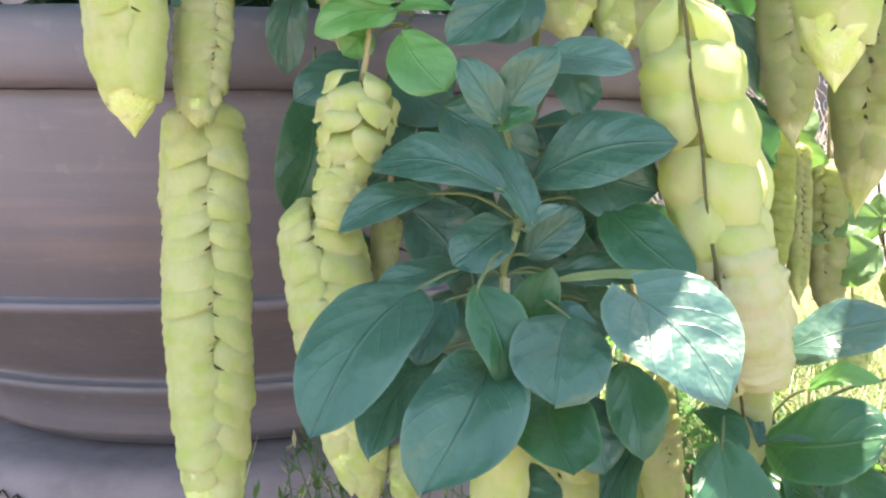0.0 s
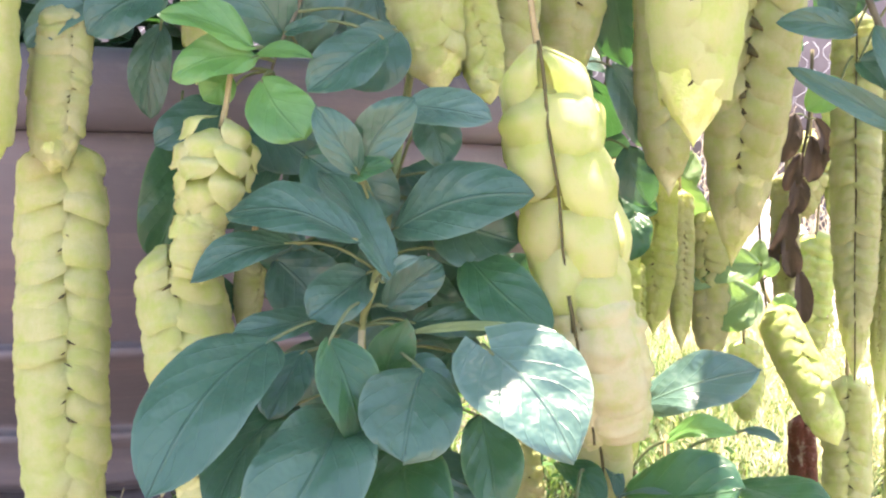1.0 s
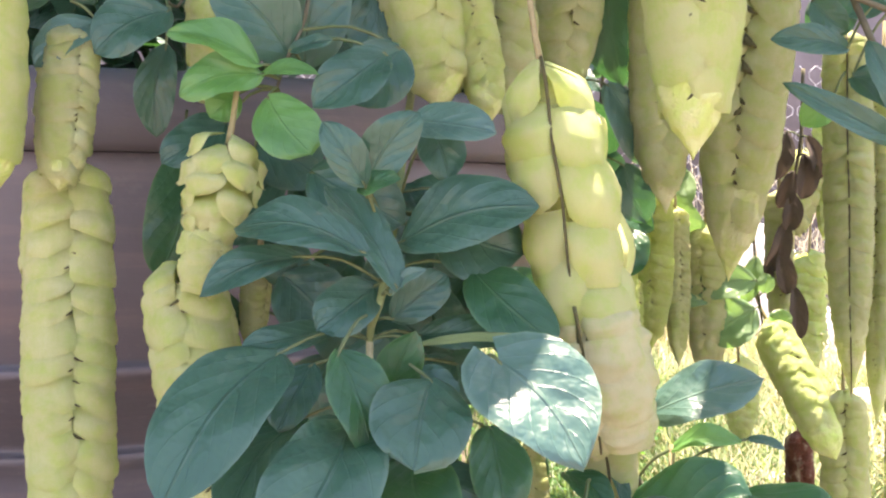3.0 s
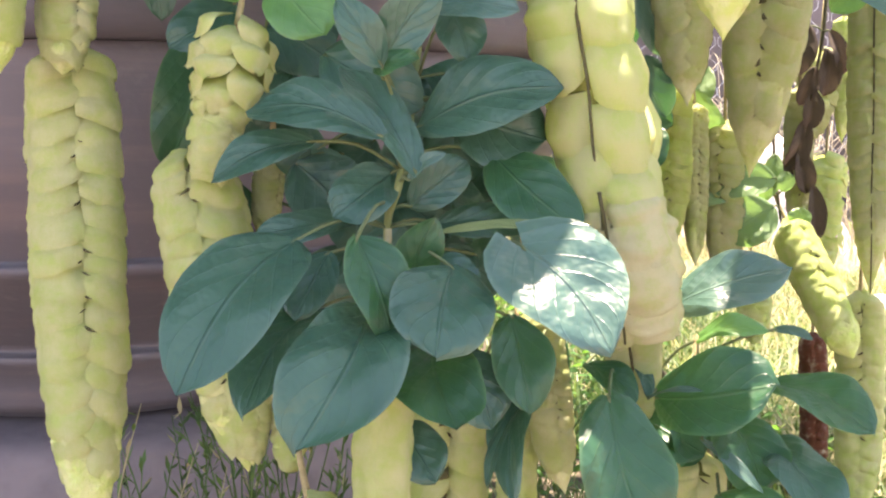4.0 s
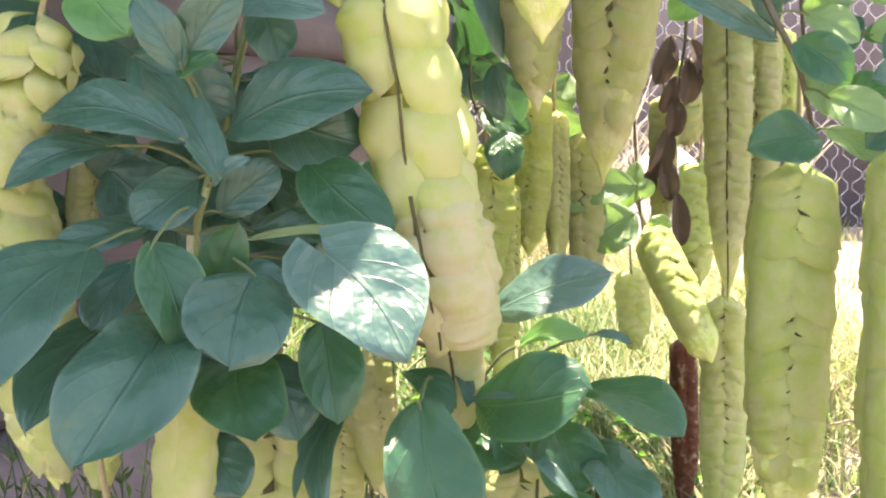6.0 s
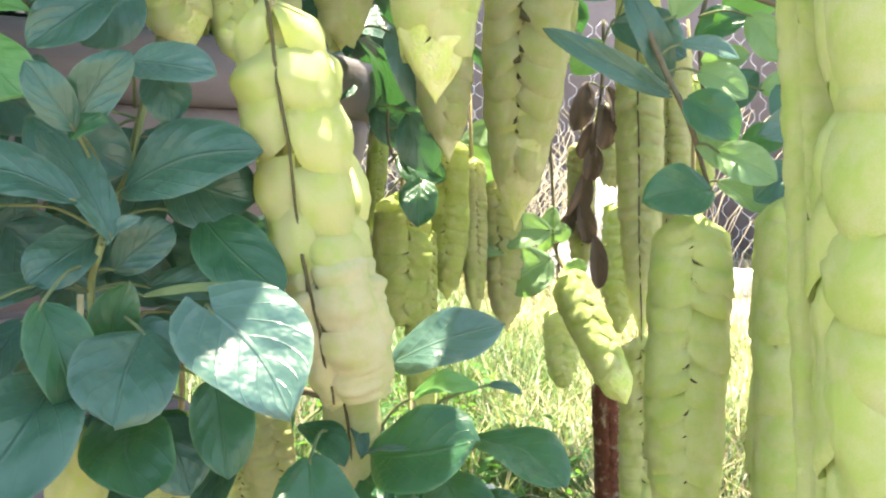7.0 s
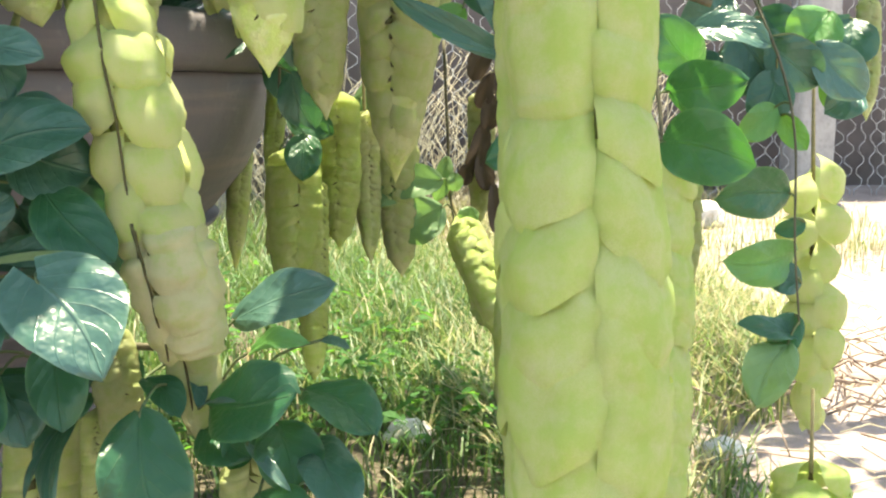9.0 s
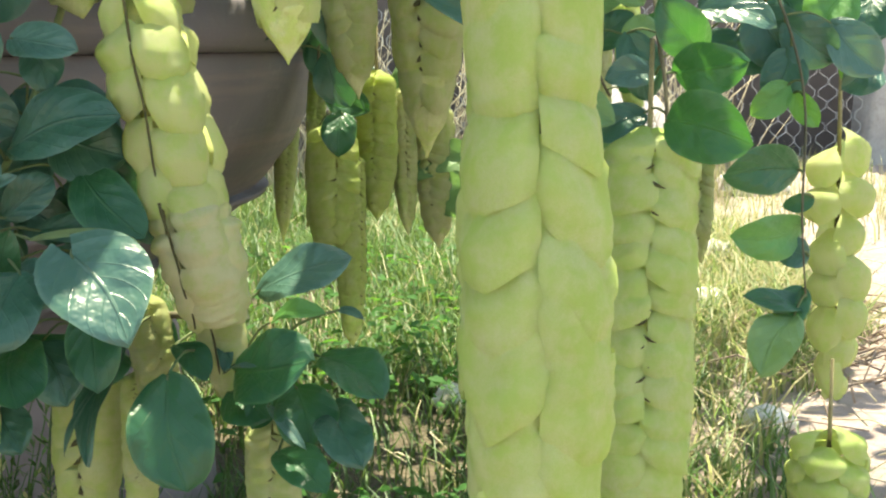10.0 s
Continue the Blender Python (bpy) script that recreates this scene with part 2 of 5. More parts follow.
def grass_material(name, dry, clear=0.32, young=(0.10, 0.19, 0.036), old=(0.018, 0.065, 0.014)):
    m, nt, b = material(name)
    geo = nt.nodes.new("ShaderNodeNewGeometry")
    rnd_out = geo.outputs["Random Per Island"]
    col = mixed(nt, rnd_out, old, young)
    col = mixed(nt, math_node(nt, "GREATER_THAN", rnd_out, dry), col, (0.37, 0.32, 0.175))
    nt.links.new(col, b.inputs["Base Color"])
    b.inputs["Roughness"].default_value = 0.5
    thin(m, nt, b, mixed(nt, 0.4, col, (0.30, 0.42, 0.12)), clear)
    return m


GRASS = grass_material("green_grass", 0.92)
GRASS_DRY = grass_material("dry_grass", 0.34, 0.42, (0.22, 0.26, 0.09), (0.09, 0.13, 0.045))
GRASS_MIX = grass_material("mixed_grass", 0.50, 0.50, (0.24, 0.32, 0.09), (0.07, 0.13, 0.035))


# ---- building helpers ----
def mesh_of(name, bm, *mats):
    me = bpy.data.meshes.new(name)
    bm.to_mesh(me)
    bm.free()
    for f in me.polygons:
        f.use_smooth = True
    for m in mats:
        me.materials.append(m)
    return me


def part(name, bm, mat, parent, label="", kind=""):
    ob = new(name, mesh_of(name, bm, mat))
    ob.parent = parent
    if parent:
        ob.matrix_parent_inverse = parent.matrix_basis.inverted()
    return tagged(ob, label=label, kind=kind)


def tube(bm, pts, radii, sides=7, mat=0):
    """A bent tapering tube along points."""
    pts = [Vector(p) for p in pts]
    rings = []
    for i, p in enumerate(pts):
        d = (pts[min(i + 1, len(pts) - 1)] - pts[max(i - 1, 0)]).normalized()
        a = d.orthogonal().normalized() if not rings else (a - d * a.dot(d)).normalized()
        b = d.cross(a)
        r = radii[i] if hasattr(radii, "__len__") else radii
        rings.append([bm.verts.new(p + (a * math.cos(k * math.tau / sides) + b * math.sin(k * math.tau / sides)) * r) for k in range(sides)])
    for q, s in zip(rings, rings[1:]):
        for k in range(sides):
            f = bm.faces.new((q[k], q[(k + 1) % sides], s[(k + 1) % sides], s[k]))
            f.material_index = mat
    bm.faces.new(rings[0][::-1]).material_index = mat
    bm.faces.new(rings[-1]).material_index = mat


def smooth_path(pts, n=5):
    """Points of a soft curve through pts."""
    pts = [Vector(p) for p in pts]
    res = []
    for i in range(len(pts) - 1):
        p0, p1, p2, p3 = pts[max(i - 1, 0)], pts[i], pts[i + 1], pts[min(i + 2, len(pts) - 1)]
        for k in range(n):
            t = k / n
            res.append(0.5 * (2 * p1 + (p2 - p0) * t + (2 * p0 - 5 * p1 + 4 * p2 - p3) * t * t + (3 * p1 - p0 - 3 * p2 + p3) * t ** 3))
    return res + [pts[-1]]


# ---- flower spikes: rows of overlapping bracts round a dark axis ----
def pad_mesh(name, mat, style, side, seed, cap):
    """A rounded bract on an axis of radius 1: tucked under the one above, swollen below, its lower edge curving up to the seam."""
    spread, length, root, pillow, valley, rounding, swell, folds, rough = PADS[style]
    rnd2 = random.Random(seed * 7 + 1)
    root = {0: root, 1: 0.25, 2: {"long": 0.72, "lobe": 0.66}.get(style, 0.45), 3: 0.90, 4: 0.80}[cap]
    n = 12
    lean, off = rnd2.uniform(-0.06, 0.06), rnd2.uniform(0, 9)
    length *= STEPS[style] * 2
    rounding *= rnd2.uniform(0.55, 1.15)
    bm = bmesh.new()
    uvl = bm.loops.layers.uv.new("UVMap")
    grid, place = [], {}
    for j in range(n + 1):
        v = (j / n) ** 0.85
        row = []
        for i in range(n + 1):
            u = 2 * i / n - 1
            s = u * side
            if pillow:
                low = 1 - rounding * (max(0.0, s) ** 2.2 + 0.4 * max(0.0, -s) ** 2.6) - lean * u
                belly = math.sin(math.pi * (0.02 + 0.94 * v)) ** 0.6
                r = 1 - pillow * (1 - belly) * (1 - 0.35 * max(0.0, -s)) + swell * (1 - u * u)
                if cap:
                    r *= root + (1 - root) * math.sin(min(v / 0.6, 1.0) * math.pi / 2)
            else:
                close = max(0.0, min(1.0, 0.5 + 0.75 * s))
                low = 1 - rounding * (max(0.0, s + 0.2) / 1.2) ** 1.8 - (0.32 if style == "lobe" else 0.12) * max(0.0, -s) ** 2.4 - lean * u
                deep = root - (0.08 if style == "lobe" else 0.22) * max(0.0, s) ** 2
                if not cap:
                    deep = 0.965 + (deep - 0.965) * close
                r = deep + (1 - deep) * math.sin(min(v / 0.72, 1.0) * math.pi / 2) ** 1.25 + swell * math.sin(math.pi * v ** 1.4) * (1 - u * u)
                r -= 0.05 * (1 - 0.35 * close) * max(0.0, (v - 0.72) / 0.28) ** 2.2
            r -= valley * max(0.0, s) ** 3.5 * (0.55 + 0.45 * v) + 0.13 * max(0.0, -s) ** 4
            q = Vector((u * 1.5, v * 1.9, seed * 3.7 + off))
            r += rough * (0.9 * noise.noise(q) + 0.6 * noise.noise(q * 2.6) + 0.3 * noise.noise(q * 6.0))
            r += folds * math.sin(15 * v * low + 3.2 * noise.noise(q * 1.1)) * (1 - abs(u) ** 3) * min(v * 2, 1)
            z = -v * length * low * (1 + 0.06 * noise.noise(Vector((u * 2.4, seed * 1.9, 4))))
            phi = u * spread * (1 - 0.05 * v)
            vert = bm.verts.new((r * math.cos(phi), r * math.sin(phi), z))
            place[vert] = (u * 0.5 + 0.5, v)
            row.append(vert)
        grid.append(row)
    for j in range(n):
        for i in range(n):
            f = bm.faces.new((grid[j][i], grid[j + 1][i], grid[j + 1][i + 1], grid[j][i + 1]))
            for lp in f.loops:
                lp[uvl].uv = place[lp.vert]
    return mesh_of(name, bm, mat)


def scale_mesh(name, mat, style, side, seed, cap):
    """A free leafy bract: narrow at its root, broadest in the middle, standing off the axis and curling out at the tip."""
    spread, length, root, bulge, flare, skew = FREE[style]
    rnd2 = random.Random(seed)
    n = 9
    length *= STEPS[style] * 2
    if cap:
        root *= 0.5
    skew *= side * rnd2.uniform(0.7, 1.2)
    lift = rnd2.uniform(-0.03, 0.04)
    bm = bmesh.new()
    uvl = bm.loops.layers.uv.new("UVMap")
    grid, place = [], {}
    for j in range(n + 1):
        v = j / n
        wide = 0.62 + 0.38 * math.sin(min(v / 0.42, 1) * math.pi / 2) if v < 0.42 else max(1 - ((v - 0.42) / 0.58) ** (1.9 if style == "loose" else 3.0), 0.0) ** 0.62
        rise = root + (1 - root) * math.sin(min(v / 0.45, 1.0) * math.pi / 2) + bulge * math.sin(math.pi * v) ** 1.3 + lift * v + flare * max(0.0, (v - 0.70) / 0.30) ** 2
        row = []
        for i in range(n + 1):
            u = 2 * i / n - 1
            phi = u * max(wide, 0.05) * spread + skew * v ** 1.3
            q = Vector((u * 1.6, v * 2.2, seed * 3.7))
            r = rise * (1 - 0.10 * u * u) + 0.05 * noise.noise(q) + 0.04 * noise.noise(q * 2.7)
            z = -v * length * (1 + 0.08 * noise.noise(Vector((u * 2.2, seed * 1.9, 4))))
            vert = bm.verts.new((r * math.cos(phi), r * math.sin(phi), z))
            place[vert] = (u * 0.5 + 0.5, v)
            row.append(vert)
        grid.append(row)
    for j in range(n):
        for i in range(n):
            f = bm.faces.new((grid[j][i], grid[j + 1][i], grid[j + 1][i + 1], grid[j][i + 1]))
            for lp in f.loops:
                lp[uvl].uv = place[lp.vert]
    return mesh_of(name, bm, mat)


# step along the axis per width
STEPS = {"scale": 0.27, "soft": 0.36, "vee": 0.30, "lobe": 0.44, "long": 0.46, "puffy": 0.44, "ridge": 0.34, "loose": 0.28, "sparse": 0.62}
PADS = {  # spread, length in steps, root, depth of the creases, valley at the seam, rounding of the lower edge, swell, folds, roughness
    "scale": (0.91, 1.75, 0.88, 0.0, 0.16, 0.34, 0.02, 0.0, 0.075),
    "soft": (0.92, 1.75, 0.94, 0.0, 0.09, 0.32, 0.02, 0.0, 0.060),
    "vee": (0.90, 1.80, 0.78, 0.0, 0.30, 0.52, 0.03, 0.0, 0.045),
    "lobe": (0.91, 1.75, 0.91, 0.0, 0.20, 0.34, 0.03, 0.006, 0.105),
    "long": (0.90, 1.60, 0.55, 0.15, 0.26, 0.30, 0.0, 0.0, 0.045),
    "puffy": (0.90, 1.46, 0.50, 0.35, 0.27, 0.36, 0.06, 0.014, 0.070),
    "ridge": (0.90, 1.50, 0.55, 0.17, 0.24, 0.24, 0.03, 0.040, 0.045),
}
FREE = {  # spread, length in steps, root, bulge, flare, skew
    "loose": (0.66, 1.75, 0.42, 0.16, 0.16, 0.10),
    "sparse": (0.86, 1.35, 0.25, 0.16, -0.10, 0.22),
}
MESHES = {}


def bract_data(style, mat, k, side, cap=0):
    key = (style, mat.name, k, side, cap)
    if key not in MESHES:
        make = pad_mesh if style in PADS else scale_mesh
        MESHES[key] = make("bract", mat, style, side, k + 3, cap)
    return MESHES[key]


SPIKE_LABELS = {
    "bract_pale_yellow_green": "pale yellow-green hanging flower spike of overlapping papery bracts",
    "bract_lime": "lime-green hanging flower spike of smooth overlapping bracts",
    "bract_sunlit_yellow": "sunlit yellow hanging flower spike of swollen bracts",
    "bract_shaded_olive": "olive-yellow hanging flower spike of overlapping bracts in shade",
    "bract_cream": "faded cream lower flower spike with loose bracts",
    "bract_moss": "mossy green speckled hanging flower spike",
    "bract_red_brown": "dried red-brown withered hanging flower spike",
}
SPIKE_RND = random.Random(5)


def spike(top, tip, width, style, mat, turn=0.0, blunt=0.0, stalk=0.03, onto=None, vein=False, head=0.86, veer=0.0):
    """A spike from top to tip. turn: the degrees by which its seam is turned from the viewer's side. blunt: how little it tapers.
    onto: the spike that this stretch continues. vein: its dark axis shows in the seam."""
    top, tip = Vector(top), Vector(tip)
    thing = onto
    if not onto:
        thing = new("flower_spike")
        thing.location = top
        tagged(thing, SPIKE_LABELS[mat.name], "flower spike", "hanging flower spikes")
    origin = thing.location.copy()
    way = tip - top
    size = way.length
    axis = way.normalized()
    z_ax = -axis
    x_ax = Vector((0, 1, 0)).cross(z_ax).normalized()
    base = Matrix((x_ax, z_ax.cross(x_ax), z_ax)).transposed().to_4x4()
    R = width / 2 * (0.96 if style != "puffy" else 0.90)
    step = STEPS[style] * width
    n = max(3, round(size / step))
    inv = Matrix.Translation(-origin)
    sway = Vector((SPIKE_RND.uniform(-1, 1), SPIKE_RND.uniform(-1, 1), 0)) * size * 0.012
    mid = lambda v: top + way * v + sway * math.sin(math.pi * v)
    face = math.radians(-90 + turn)

    def outward(more):
        a = face + math.radians(more)
        return (base.to_3x3() @ Vector((math.cos(a), math.sin(a), 0))).normalized()

    def girth(v):
        end = min(v / 0.12, 1.0)
        past = min(max(0.0, (v - 0.45) / 0.55), 1.1)
        return (head + (1 - head) * math.sin(end * math.pi / 2)) * (1 - (0.84 - 0.6 * blunt) * past ** 2.2)

    bm = bmesh.new()
    thick = R * {"loose": 0.10, "sparse": 0.08, "puffy": 0.5}.get(style, 0.68)
    tube(bm, [mid(0.04 + k / 12 * 0.88) - origin for k in range(13)], [thick * girth(0.04 + k / 12 * 0.92) * min(1.0, 0.3 + k * 0.35) for k in range(13)])
    if vein:
        tube(bm, [mid(k / 14) + outward(veer * k / 14) * R * (1.0 - 0.55 * PADS[style][4] + (0.05 * (4 - k) if onto and k < 4 else 0) + (0.035 * (k - 9) if not onto and k > 9 and blunt > 0.7 else 0)) * max(girth(k / 14), 0.86 if blunt > 0.7 else 0) + Vector((R * 0.02 * math.sin(k * 1.1), 0, 0)) - origin for k in range(15)], [0.0010 - 0.0004 * k / 14 for k in range(15)], 6, 1)
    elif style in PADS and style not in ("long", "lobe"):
        # short dark slivers that stand for shade at the seam, under the corners of the bracts
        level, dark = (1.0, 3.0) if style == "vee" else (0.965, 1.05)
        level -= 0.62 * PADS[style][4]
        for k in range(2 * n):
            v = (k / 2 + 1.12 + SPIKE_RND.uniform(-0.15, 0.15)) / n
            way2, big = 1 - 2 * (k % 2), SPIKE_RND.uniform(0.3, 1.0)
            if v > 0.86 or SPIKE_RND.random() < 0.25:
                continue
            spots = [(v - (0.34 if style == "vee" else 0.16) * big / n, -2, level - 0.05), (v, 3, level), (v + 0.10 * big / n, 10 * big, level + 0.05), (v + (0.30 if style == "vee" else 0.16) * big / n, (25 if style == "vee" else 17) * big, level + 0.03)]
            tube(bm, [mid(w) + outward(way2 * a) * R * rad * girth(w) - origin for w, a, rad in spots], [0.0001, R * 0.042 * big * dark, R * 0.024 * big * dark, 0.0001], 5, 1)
    ob = new("axis", mesh_of("axis", bm, PITH if style in PADS else RACHIS_AND_SHADE, RACHIS_AND_SHADE))
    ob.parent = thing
    if not onto:
        bm = bmesh.new()
        tube(bm, [p - origin for p in (top - axis * (stalk + 0.02) + Vector((0, 0, 0.01)), top - axis * stalk * 0.5, top, top + way * 0.1)], [0.0016, 0.0017, 0.002, 0.002], 6)
        ob = tagged(new("stalk", mesh_of("stalk", bm, STALK)), "thin brown stalk")
        ob.parent = thing

    if style in PADS and blunt < 0.7:
        bm = bmesh.new()
        ends = [0.60 + 0.41 * k / 28 for k in range(29)]
        tube(bm, [mid(min(v, 1.0)) + way * max(0.0, v - 1.0) - origin for v in ends], [R * girth(min(v, 1.0)) * (0.86 + (0.19 if style == "soft" else 0.13) * max(0.0, min(1.0, (v - 0.66) / 0.18))) * (1 - max(0.0, (v - 0.88) / 0.13) ** 2.2) + 0.0003 for v in ends], 20)
        for w in bm.verts:
            # folded bracts: grooves at the seams and soft steps between them
            down = (w.co + origin - top).dot(axis) / size
            flat = w.co + origin - mid(min(down, 1.0))
            flat -= axis * flat.dot(axis)
            where = math.atan2(flat.dot(outward(90)), flat.dot(outward(0)))
            groove = (0.08 if style == "soft" else 0.20) * math.exp(-(math.sin(where) / 0.28) ** 2)
            scarp = (0.04 if style == "soft" else 0.12) * (((down * n + 0.5 * (where > 0) - 0.35 * abs(math.sin(where))) % 1.0) - 0.5)
            w.co += flat * (scarp - groove + 0.14 * noise.noise(w.co * 130 + origin * 9))
        uvl = bm.loops.layers.uv.new("UVMap")
        for f in bm.faces:
            for lp in f.loops:
                lp[uvl].uv = (0.5, 0.45)
        ob = new("tip", mesh_of("tip", bm, mat))
        ob.parent = thing

    # the seam between two rows faces along -y when turn is 0
    rows = ((0.84, 0.0, -1), (-0.84, 0.5, 1), (math.pi + 0.84, 0.1, -1), (math.pi - 0.84, 0.6, 1))
    if style == "loose":
        rows = tuple((k * math.tau / 6 + 0.5, 0.5 * (k % 2) + 0.1 * (k % 3), 1 - 2 * (k % 2)) for k in range(6))
    if style == "sparse":
        rows = ((0.9, 0.0, -1), (-0.9, 0.45, 1), (2.6, 0.2, 1))
    length = (PADS if style in PADS else FREE)[style][1] * step
    wild = {"loose": 3, "sparse": 7}.get(style, 1)
    even = {"scale": 0.65, "soft": 0.4, "vee": 0.5, "lobe": 0.6, "long": 0.45, "ridge": 0.5, "puffy": 1.3}.get(style, 1.0)
    for i in range(-1 if style in PADS else 0, n):
        for off, shift, side in rows:
            if i + shift < -0.6:
                continue
            v = max(0.0, (i + shift) / n)
            if v > ((0.68 if style == "soft" else 0.80) if style in PADS and blunt < 0.7 else 1 - 0.25 / n):
                continue
            g = girth(v)
            calm = even if v < 0.78 else even * 0.35
            s = R * g * (1 + calm * SPIKE_RND.uniform(-0.055, 0.055))
            ang = face + off + math.radians(veer * v + SPIKE_RND.uniform(-7, 7) * calm)
            drop = SPIKE_RND.uniform(-0.14, 0.14) * step * calm
            room = min(1.0, 0.98 * (1 - v) * size / length)
            lean = math.atan(R * (g - girth(v + length * room / size * 0.9)) / (length * room))
            m = Matrix.Translation(mid(v) + axis * drop) @ base @ Matrix.Rotation(ang, 4, "Z")
            m = m @ Matrix.Rotation(lean * (0.85 + 0.45 * max(0.0, v - 0.6) / 0.4) + math.radians(SPIKE_RND.uniform(-2, 2) * wild), 4, "Y") @ Matrix.Rotation(math.radians(SPIKE_RND.uniform(-5, 5) * calm), 4, "X")
            m = m @ Matrix.Diagonal((s, s, R * SPIKE_RND.uniform(0.92, 1.12) * room, 1))
            ob = new("bract", bract_data(style, mat, SPIKE_RND.randrange(7), side, (2 if onto else 1) if v < 0.65 / n else 4 if style == "lobe" and v < 0.35 else 3 if PADS.get(style, (0,) * 4)[3] and v < 0.16 else 0))
            ob.parent = thing
            ob.matrix_basis = inv @ m
    return thing


# ---- leaves on twigs ----
TWIGS = {}


def branch(pts, radius, label):
    thing = new("leafy_twig")
    path = smooth_path(pts)
    thing.location = path[0]
    tagged(thing, label, "leafy twig", "leafy twigs of the shrub")
    bm = bmesh.new()
    n = len(path)
    tube(bm, [p - path[0] for p in path], [radius * (1.15 - 0.6 * k / n) for k in range(n)])
    ob = new("stem", mesh_of("stem", bm, TWIG_GREEN if "green twig" in label else TWIG_BROWN))
    ob.parent = thing
    TWIGS[thing.name] = path
    return thing


LEAF_RND = random.Random(9)


def blade(bm, uvl, base, tip, width, normal, fold=0.35, curl=0.05, rows=18, cols=10, heart=0.0, point=0.62):
    base, tip, normal = Vector(base), Vector(tip), Vector(normal)
    ax = (tip - base)
    length = ax.length
    ax.normalize()
    side = normal.cross(ax).normalized()
    if rows > 10:
        fold *= 1.7
    nor = ax.cross(side).normalized()
    ph, wav, bend = LEAF_RND.uniform(0, 6), LEAF_RND.uniform(0.03, 0.08), LEAF_RND.uniform(-0.08, 0.08)
    grid, uvs = [], {}
    foot = 0.46 if heart > 0.1 else 0.57
    best = foot / (foot + point)
    full = best ** foot * (1 - best) ** point
    for j in range(rows + 1):
        v = j / rows
        v = v + 0.10 * math.sin(2 * math.pi * v) / math.pi if j else 0.0
        h = (max(v, 0.004) ** foot) * (max(1 - v, 0.0) ** point) / full * (1 - 0.05 * math.exp(-((v - 0.93) / 0.05) ** 2))
        h = max(h, 0.01) * width / 2
        row = []
        for i in range(cols + 1):
            u = 2 * i / cols - 1
            out = fold * h * abs(u) ** 1.4 - 0.55 * fold * h * u * u
            out += length * curl * 1.6 * math.sin(math.pi * v)
            out += width * wav * math.sin(9 * v + ph + 2.2 * u) * abs(u)
            if rows > 10:
                # the blade swells between its side veins
                out += width * 0.020 * math.cos(math.tau * (4.2 * v - 1.5 * abs(u)) + ph) * abs(u) * (1.15 - abs(u)) * 3 * math.sin(math.pi * v)
                out -= width * 0.03 * abs(u) ** 5
            p = base + ax * (length * v) + side * (h * u + bend * length * math.sin(math.pi * v)) + nor * out
            p -= ax * (length * heart * abs(u) ** 1.3 * (1 - v) ** 4)
            vt = bm.verts.new(p)
            uvs[vt] = (u, v)
            row.append(vt)
        grid.append(row)
    for j in range(rows):
        for i in range(cols):
            f = bm.faces.new((grid[j][i], grid[j][i + 1], grid[j + 1][i + 1], grid[j + 1][i]))
            for lp in f.loops:
                lp[uvl].uv = uvs[lp.vert]


def leaf(twig, base, tip, width, normal, mat, fold=0.35, curl=0.05, free=False, heart=0.04, point=0.62):
    base, tip = Vector(base), Vector(tip)
    bm = bmesh.new()
    uvl = bm.loops.layers.uv.new("UVMap")
    o = twig.location
    blade(bm, uvl, base - o, tip - o, width, normal, fold, curl, heart=heart, point=point)
    node = min(TWIGS[twig.name], key=lambda p: (p - base).length + 0.3 * abs(p.z - base.z))
    if free:
        node = base + Vector((-0.004, 0.03, -0.006))
    elif (base - node).length > 0.065:
        node = base + (node - base).normalized() * 0.03 + Vector((0, 0.022, 0))
    gap = (base - node)
    bow = node + gap * 0.5 + Vector((0, 0, 0.12 * gap.length))
    tube(bm, [p - o for p in smooth_path([node, bow, base, base + (tip - base) * 0.05], 3)], [0.0009] * 6 + [0.0008, 0.0006, 0.0004, 0.0003], 6, 1)
    ob = new("leaf", mesh_of("leaf", bm, mat, PETIOLE))
    ob.parent = twig
    return ob



# ---- ground and structure ----
bm = bmesh.new()
grid = {}
marks = [-400, -120, -40, -15] + [-8 + 0.1 * k for k in range(161)] + [15, 40, 120, 400]
for j, y in enumerate(marks):
    for i, x in enumerate(marks):
        p = Vector((x, y + 2, 0))
        p.z = 0.014 * (noise.noise(p * 2.3) + 0.5 * noise.noise(p * 8.0)) - 0.006
        grid[i, j] = bm.verts.new(p)
for j in range(len(marks) - 1):
    for i in range(len(marks) - 1):
        bm.faces.new((grid[i, j], grid[i + 1, j], grid[i + 1, j + 1], grid[i, j + 1]))
ground = new("ground", mesh_of("ground", bm, SOIL))
tagged(ground, "pale sandy bare soil with dry litter", "ground", kind="structure")


def box(bm, x0, x1, y0, y1, z0, z1, bev=0.0):
    r = bmesh.ops.create_cube(bm, size=1, matrix=Matrix.Translation(((x0 + x1) / 2, (y0 + y1) / 2, (z0 + z1) / 2)) @ Matrix.Diagonal((x1 - x0, y1 - y0, z1 - z0, 1)))
    if bev:
        bmesh.ops.bevel(bm, geom=list({e for v in r["verts"] for e in v.link_edges}), offset=bev, segments=2, affect="EDGES")


# the far wall behind the fence
bm = bmesh.new()
box(bm, -6, 10, 4.9, 5.2, -0.1, 2.6, 0.02)
tagged(new("wall_north", mesh_of("wall_north", bm, WALLSTUFF)), "mauve-grey rendered garden wall in shade", "wall", kind="structure")


